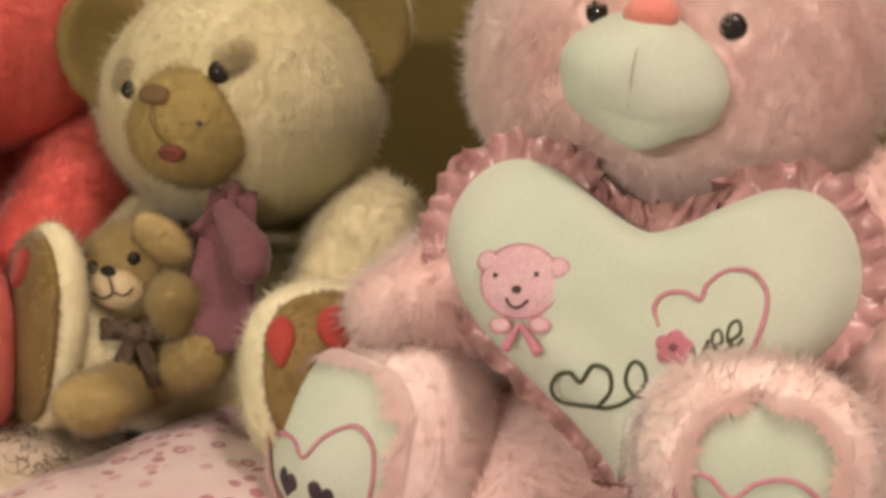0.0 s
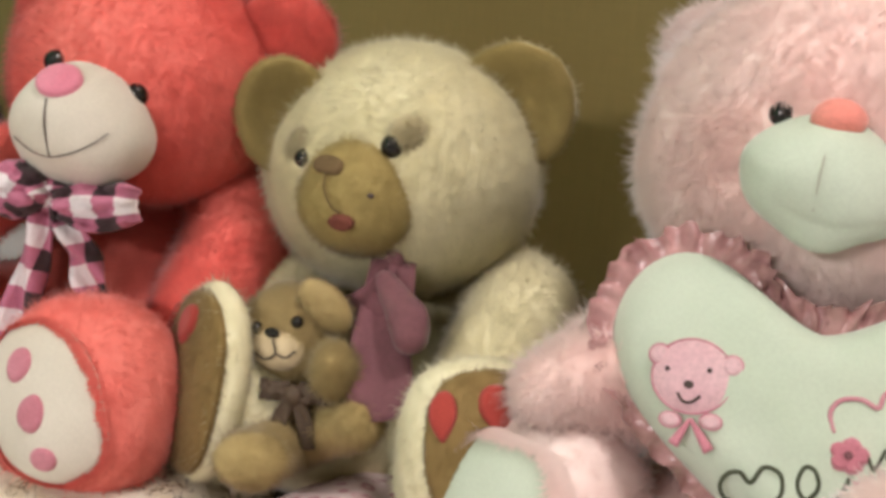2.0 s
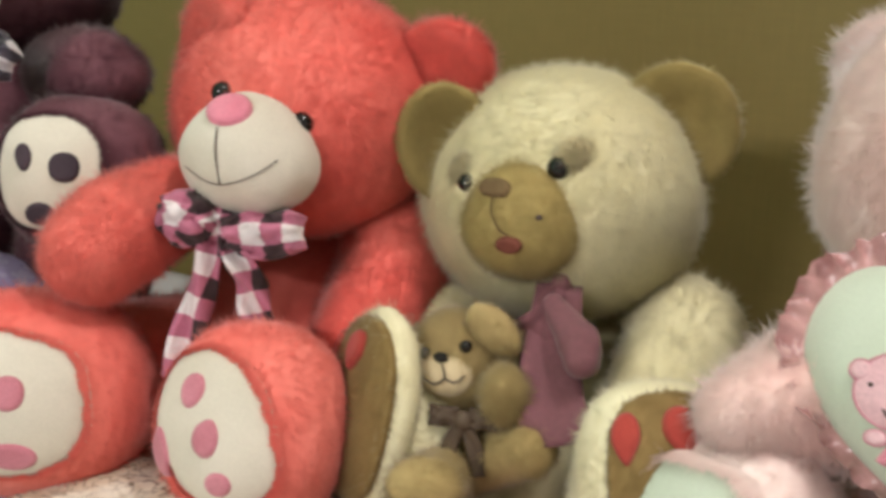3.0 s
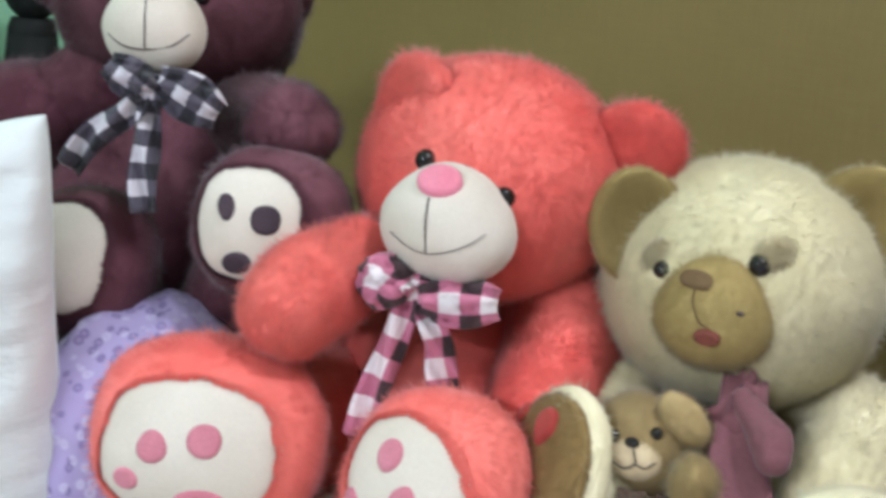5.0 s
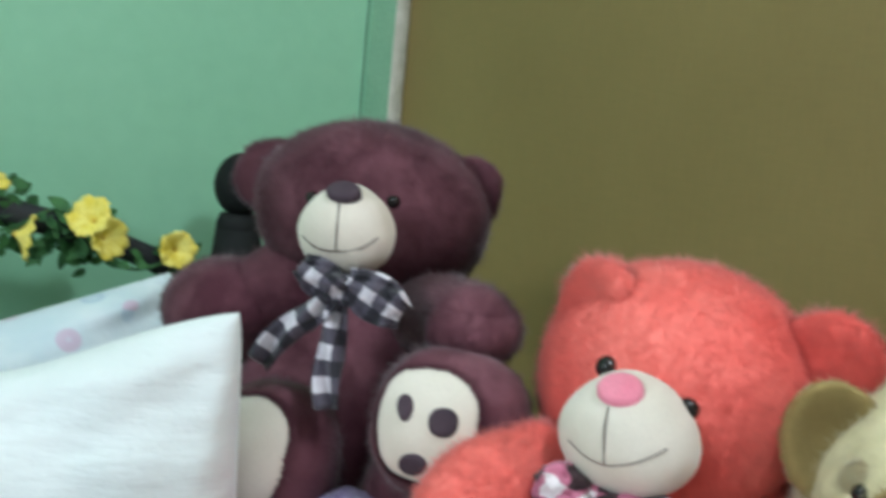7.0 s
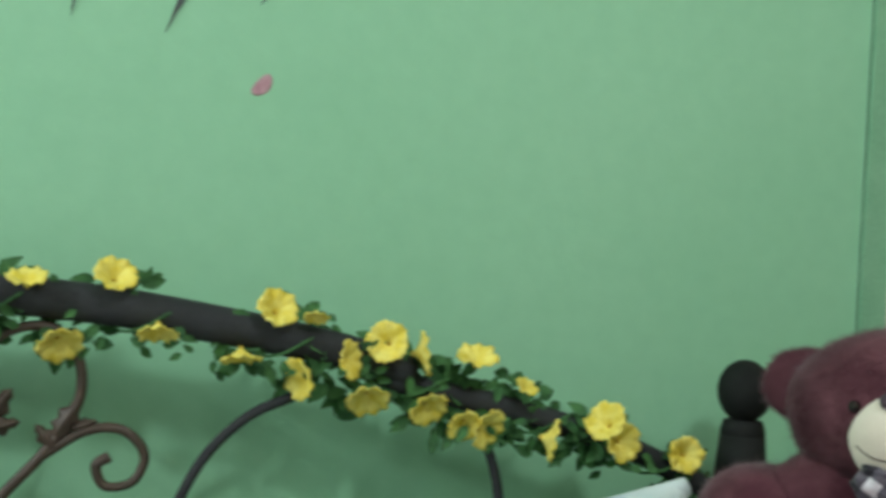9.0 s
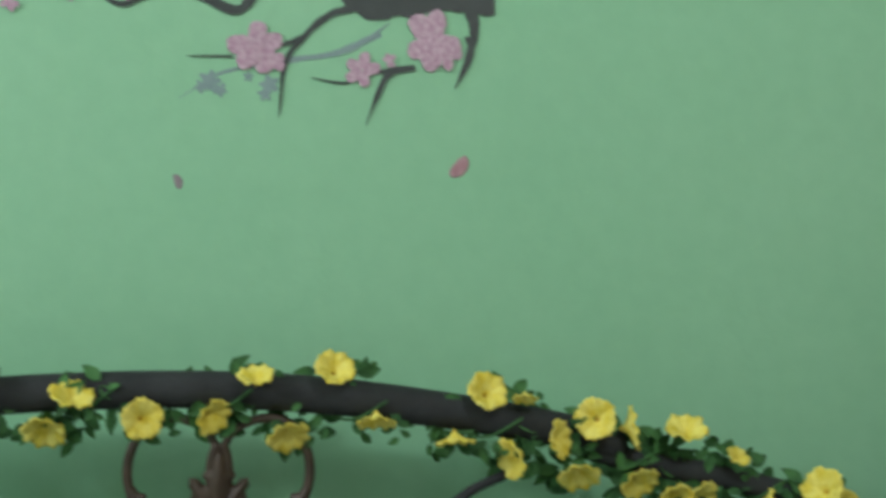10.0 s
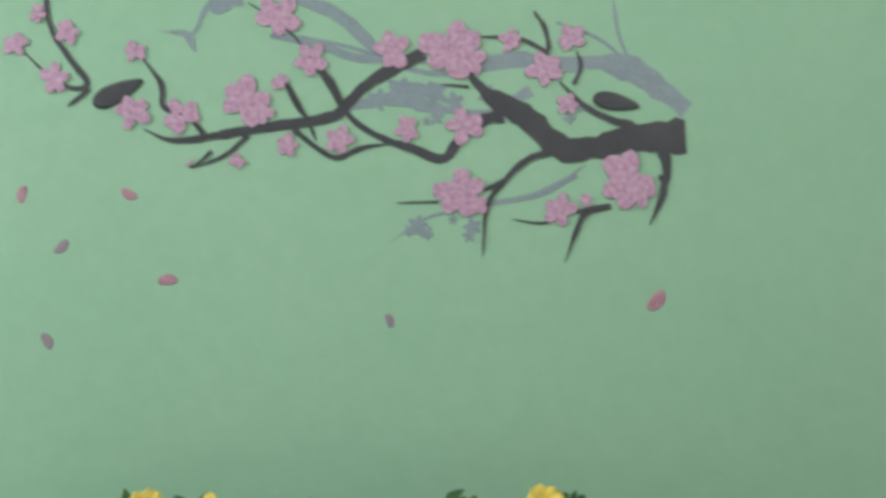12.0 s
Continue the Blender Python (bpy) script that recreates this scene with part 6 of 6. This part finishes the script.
def plaid_bow(parent, prefix, mat, facing, loops, label, knot=0.010, round_loops=()):
    """A tied cloth bow: a knot, two loops and two tails."""
    k = P[prefix + "_knot"][0]
    bow = build("bow", *cushion(k, *(basis(facing)[:, (0, 2)].T), knot * 2.2, knot * 2.2, knot * 1.6, 3, 10, 0.05, 0.002)[:2], mat, parent, label, uv=cushion(k, *(basis(facing)[:, (0, 2)].T), knot * 2.2, knot * 2.2, knot * 1.6, 3, 10, 0.05, 0.002)[2])
    for name, ang, wide, high, thick in loops:
        r = basis(facing, ang)
        v, f, uv = cushion(P[prefix + name][0], r[:, 0], r[:, 2], wide, high, thick, 7, 16, 0.10, 0.006)
        c = P[prefix + name][0]
        away = 1 if (c - k) @ r[:, 0] > 0 else -1
        q = (np.asarray(v) - c) @ r
        if name in round_loops:
            ang = np.hypot(q[:, 0], q[:, 2]) * 60
            uv = np.stack([q[:, 0] * np.cos(ang) - q[:, 2] * np.sin(ang), q[:, 0] * np.sin(ang) + q[:, 2] * np.cos(ang)], 1)
            flat_r = np.maximum(np.abs(q[:, 0]) / (wide / 2), np.abs(q[:, 2]) / (high / 2))
            real_r = np.hypot(q[:, 0] / (wide / 2), q[:, 2] / (high / 2))
            q[:, (0, 2)] *= (flat_r / np.maximum(real_r, 1e-6))[:, None]
        else:
            s = 0.5 + away * q[:, 0] / wide
            q[:, 2] *= 0.34 + 0.72 * np.sin(math.pi * np.clip(0.06 + 0.84 * s, 0, 1)) ** 1.2
            q[:, 1] += 0.005 * np.sin(q[:, 2] * 260 + 2 * s) * (1.1 - s)
        build("loop", c + q @ r.T, f, mat, bow, uv=uv)
    for side in ("l", "r"):
        a = [P["%s_tail_%s%d" % (prefix, side, i)] for i in range(3)]
        v, f, uv = ribbon([k] + [p for p, _ in a], [a[0][1] * 1.0] + [1.75 * s for _, s in a], facing, 0.003, 0.006, 2)
        build("tail", v, f, mat, bow, uv=uv)


# the coral red bear
red = thing("teddy_bear", (-0.24, -0.73, BED_TOP), "coral red plush bear with ivory muzzle and plaid bow", "teddy bear", "plush bears on the bed")
head = plush("head", red, S["red_head"], RED_FUR, 52000, 0.008, 0.0012, 0.03, 41, clump=0.10, relief=0.014, skip=clear("red"))
for k in ("red_ear_l", "red_ear_r"):
    plush("ear", head, S[k], RED_FUR, 9000, 0.009, 0.0014, 0.03, 42, skin=dished(S[k], 42, deep=0.45))
build("muzzle", *pear(S["red_muzzle"]), IVORY, head, "ivory velour muzzle")
build("nose", *patch(S["red_muzzle"], M["red_nose"][0], 0.38, 0.38, 0.004), PINK_FELT, head, "bright pink felt nose")
build("mouth_seam", *join(stitched(S["red_muzzle"], M["red_seam"], 0.0006), stitched(S["red_muzzle"], M["red_seam_b"], 0.00034, 0.0017)), THREAD_DARK, head)
eye_balls(head, S["red_head"], M["red_eyes"], 0.0070, -0.22)
plush("body", red, S["red_body"], RED_FUR, 34000, 0.009, 0.0014, 0.03, 44)
plush("arm", red, S["red_arm_l"], RED_FUR, 18000, 0.008, 0.0014, seed=45, skin=sausage([(-0.401, -0.757, 0.921), (-0.437, -0.756, 0.910), (-0.457, -0.757, 0.900)], [0.027, 0.033, 0.0295], 45))
plush("arm", red, S["red_arm_r"], RED_FUR, 20000, 0.009, 0.0014, seed=46, skin=sausage([(-0.273, -0.827, 0.889), (-0.295, -0.844, 0.866), (-0.334, -0.861, 0.840)], [0.034, 0.037, 0.035], 46))
leg = paw(red, "red_foot_l", (-0.27, -0.66, 0.76), 0.055, RED_FUR, IVORY, M["red_pad_l"][0], 0.96, 0.86, 22000, 0.008, 47)
for w, ra, rb in zip(M["red_toes_l"], (0.12, 0.13, 0.14, 0.22), (0.12, 0.14, 0.14, 0.16)):
    build("toe_patch", *patch(S["red_foot_l"], w, ra, rb, 0.0052), ROSE_FELT, leg)
leg = paw(red, "red_foot_r", (-0.27, -0.79, 0.76), 0.055, RED_FUR, IVORY, M["red_pad_r"][0], 1.22, 0.74, 22000, 0.008, 48, turn=47)
for w, ra, rb in zip(M["red_toes_r"], (0.14, 0.14, 0.15, 0.16), (0.17, 0.19, 0.15, 0.3)):
    build("toe_patch", *patch(S["red_foot_r"], w, ra, rb, 0.0052), ROSE_FELT, leg)
plaid_bow(red, "red", PLAID_RED, (-0.8, -0.55, 0.3), (("_loop_l", 60, 0.038, 0.038, 0.034), ("_loop_r", -4, 0.052, 0.034, 0.028)), "pink black and white plaid bow", round_loops=("_loop_l",))

# the plum bear in the corner
plum = thing("teddy_bear", (-0.40, -0.55, BED_TOP), "dark plum plush bear with checked bow in the corner", "teddy bear", "plush bears on the bed")
head = plush("head", plum, S["dark_head"], PLUM_FUR, 42000, 0.0075, 0.0014, 0.03, 51, skip=clear("dark"))
for k in ("dark_ear_l", "dark_ear_r"):
    plush("ear", head, S[k], PLUM_FUR, 8000, 0.0075, 0.0014, 0.03, 52, skin=dished(S[k], 52, deep=0.45))
build("muzzle", *pear(S["dark_muzzle"], 53), IVORY, head, "ivory velour muzzle")
build("nose", *patch(S["dark_muzzle"], M["dark_nose"][0], 0.42, 0.34, 0.005), PLUM_FELT, head, "dark felt nose")
build("mouth_seam", *join(stitched(S["dark_muzzle"], M["dark_seam"], 0.0006), stitched(S["dark_muzzle"], M["dark_seam_b"], 0.0006)), THREAD_DARK, head)
eye_balls(head, S["dark_head"], M["dark_eyes"], 0.0050, -0.25)
plush("body", plum, S["dark_body"], PLUM_FUR, 30000, 0.0075, 0.0014, 0.03, 54)
for k, a, seed in (("dark_arm_l", (-0.418, -0.500, 0.992), 55), ("dark_arm_r", (-0.375, -0.60, 0.985), 56)):
    plush("arm", plum, S[k], PLUM_FUR, 12000, 0.0075, 0.0014, seed=seed, skin=join(blob(S[k], lump=0.04, seed=seed), limb(a, 0.042 if k == "dark_arm_l" else 0.03, S[k][0], 0.03, seed)))
leg = paw(plum, "dark_foot_r", (-0.39, -0.60, 0.80), 0.045, PLUM_FUR, IVORY, M["dark_pad_r"][0], 0.86, 0.98, 18000, 0.007, 57, width=0.0014)
for w, ra, rb in zip(M["dark_toes_r"], (0.13, 0.16, 0.22, 0.16), (0.16, 0.16, 0.17, 0.14)):
    build("toe_patch", *patch(S["dark_foot_r"], w, ra, rb, 0.0052, -25), PLUM_FELT, leg)
paw(plum, "dark_foot_l", (-0.43, -0.54, 0.80), 0.045, PLUM_FUR, IVORY, M["dark_pad_l"][0], 0.82, 0.95, 16000, 0.007, 58, width=0.0014)
plaid_bow(plum, "dark", PLAID_BLACK, (-0.7, -0.7, 0.15), (("_loop_l", 30, 0.036, 0.028, 0.022), ("_loop_r", 28, 0.046, 0.034, 0.022)), "black and white checked bow")

# ---- pillows and bedding ----
def pillow(label, mat, corner, left, down, wide, high, thick, seed, wrinkle=0.004, pinch=0.07, lean=0.0, sag=0.0, hem=False):
    """A pillow told from its upper corner and the ways along its top edge and its side."""
    left, down = np.array(left, float), np.array(down, float)
    left /= np.linalg.norm(left)
    down = down - left * (down @ left)
    down /= np.linalg.norm(down)
    centre = np.array(corner) + left * wide / 2 + down * high / 2
    v, f, uv = cushion(centre, -left, -down, wide, high, thick, seed, 44, pinch, wrinkle, 0.03)
    v = [p + left * lean * ((p - np.array(corner)) @ down) for p in v]
    for i, p in enumerate(v):
        a, b = (p - np.array(corner)) @ left / wide, (p - np.array(corner)) @ down / high
        v[i] = p + down * sag * math.exp(-((a - 0.42) / 0.24) ** 2) * max(1 - 2.2 * b, 0)
    ob = thing("pillow", tuple(centre + down * high / 2), label, "pillow")
    build("cover", v, f, mat, ob, uv=uv)
    if hem:
        out = np.cross(left, down)
        out = out if out[1] < 0 else -out
        line = [np.array(corner) + left * wide * t + down * (0.012 + 0.05 * high * math.sin(math.pi * t)) + out * (0.006 + 0.002 * math.sin(9 * t)) for t in (0.015, 0.15, 0.35, 0.55, 0.75, 0.97)]
        build("hem", *tube(line, [0.010, 0.0125, 0.0115, 0.0125, 0.0115, 0.010], 14, 6), mat, ob)
    return ob


pillow("plain white cotton pillow standing on the bed", WHITE_COTTON, (-0.545, -0.641, 1.006), (-0.787, 0.516, -0.22), (0.0, 0.0, -1), 0.38, 0.34, 0.11, 2, 0.007, 0.05, 0.15, sag=0.014)
pillow("pale blue floral pillow leaning on the headboard", BLUE_COTTON, (-0.397, -0.205, 0.957), (-0.968, 0.06, -0.24), (0.02, -0.205, -0.98), 0.52, 0.30, 0.12, 5, 0.006, hem=True)
pillow("white and pale blue pillow leaning on the headboard", BLUE_COTTON, (-1.07, -0.27, 0.995), (-1, 0.03, -0.12), (0, -0.2, -1), 0.56, 0.32, 0.13, 8, 0.006)


def heap(name, label, sh, mat, seed, category="blanket"):
    """Bunched cloth: a low rounded pile with folds, resting on the bed."""
    u, f = ball(56, 36)
    c, r, rot = sh
    k = np.array([1 + 0.10 * noise.noise(Vector(p) * 2.2 + Vector((seed, 0, 0))) + 0.05 * noise.noise(Vector(p) * 6 + Vector((0, seed, 0))) for p in u])
    v = c + (u * r) * k[:, None]
    v[:, 2] = np.maximum(v[:, 2], BED_TOP - 0.015)
    ob = thing(name, (c[0], c[1], BED_TOP), label, category)
    build("cloth", v, f, mat, ob)


heap("cushion", "lilac cotton cushion with small flower print", (np.array((-0.470, -0.640, 0.765)), np.array((0.098, 0.080, 0.108)), None), LILAC_COTTON, 3, "cushion")
heap("blanket", "pale pink cotton blanket with small flowers", (np.array((-0.43, -1.02, 0.70)), np.array((0.19, 0.13, 0.08)), None), PINK_COTTON, 5)
heap("blanket", "beige printed cotton blanket bunched on the bed", (np.array((-0.45, -0.83, 0.70)), np.array((0.15, 0.16, 0.078)), None), BEIGE_COTTON, 7)
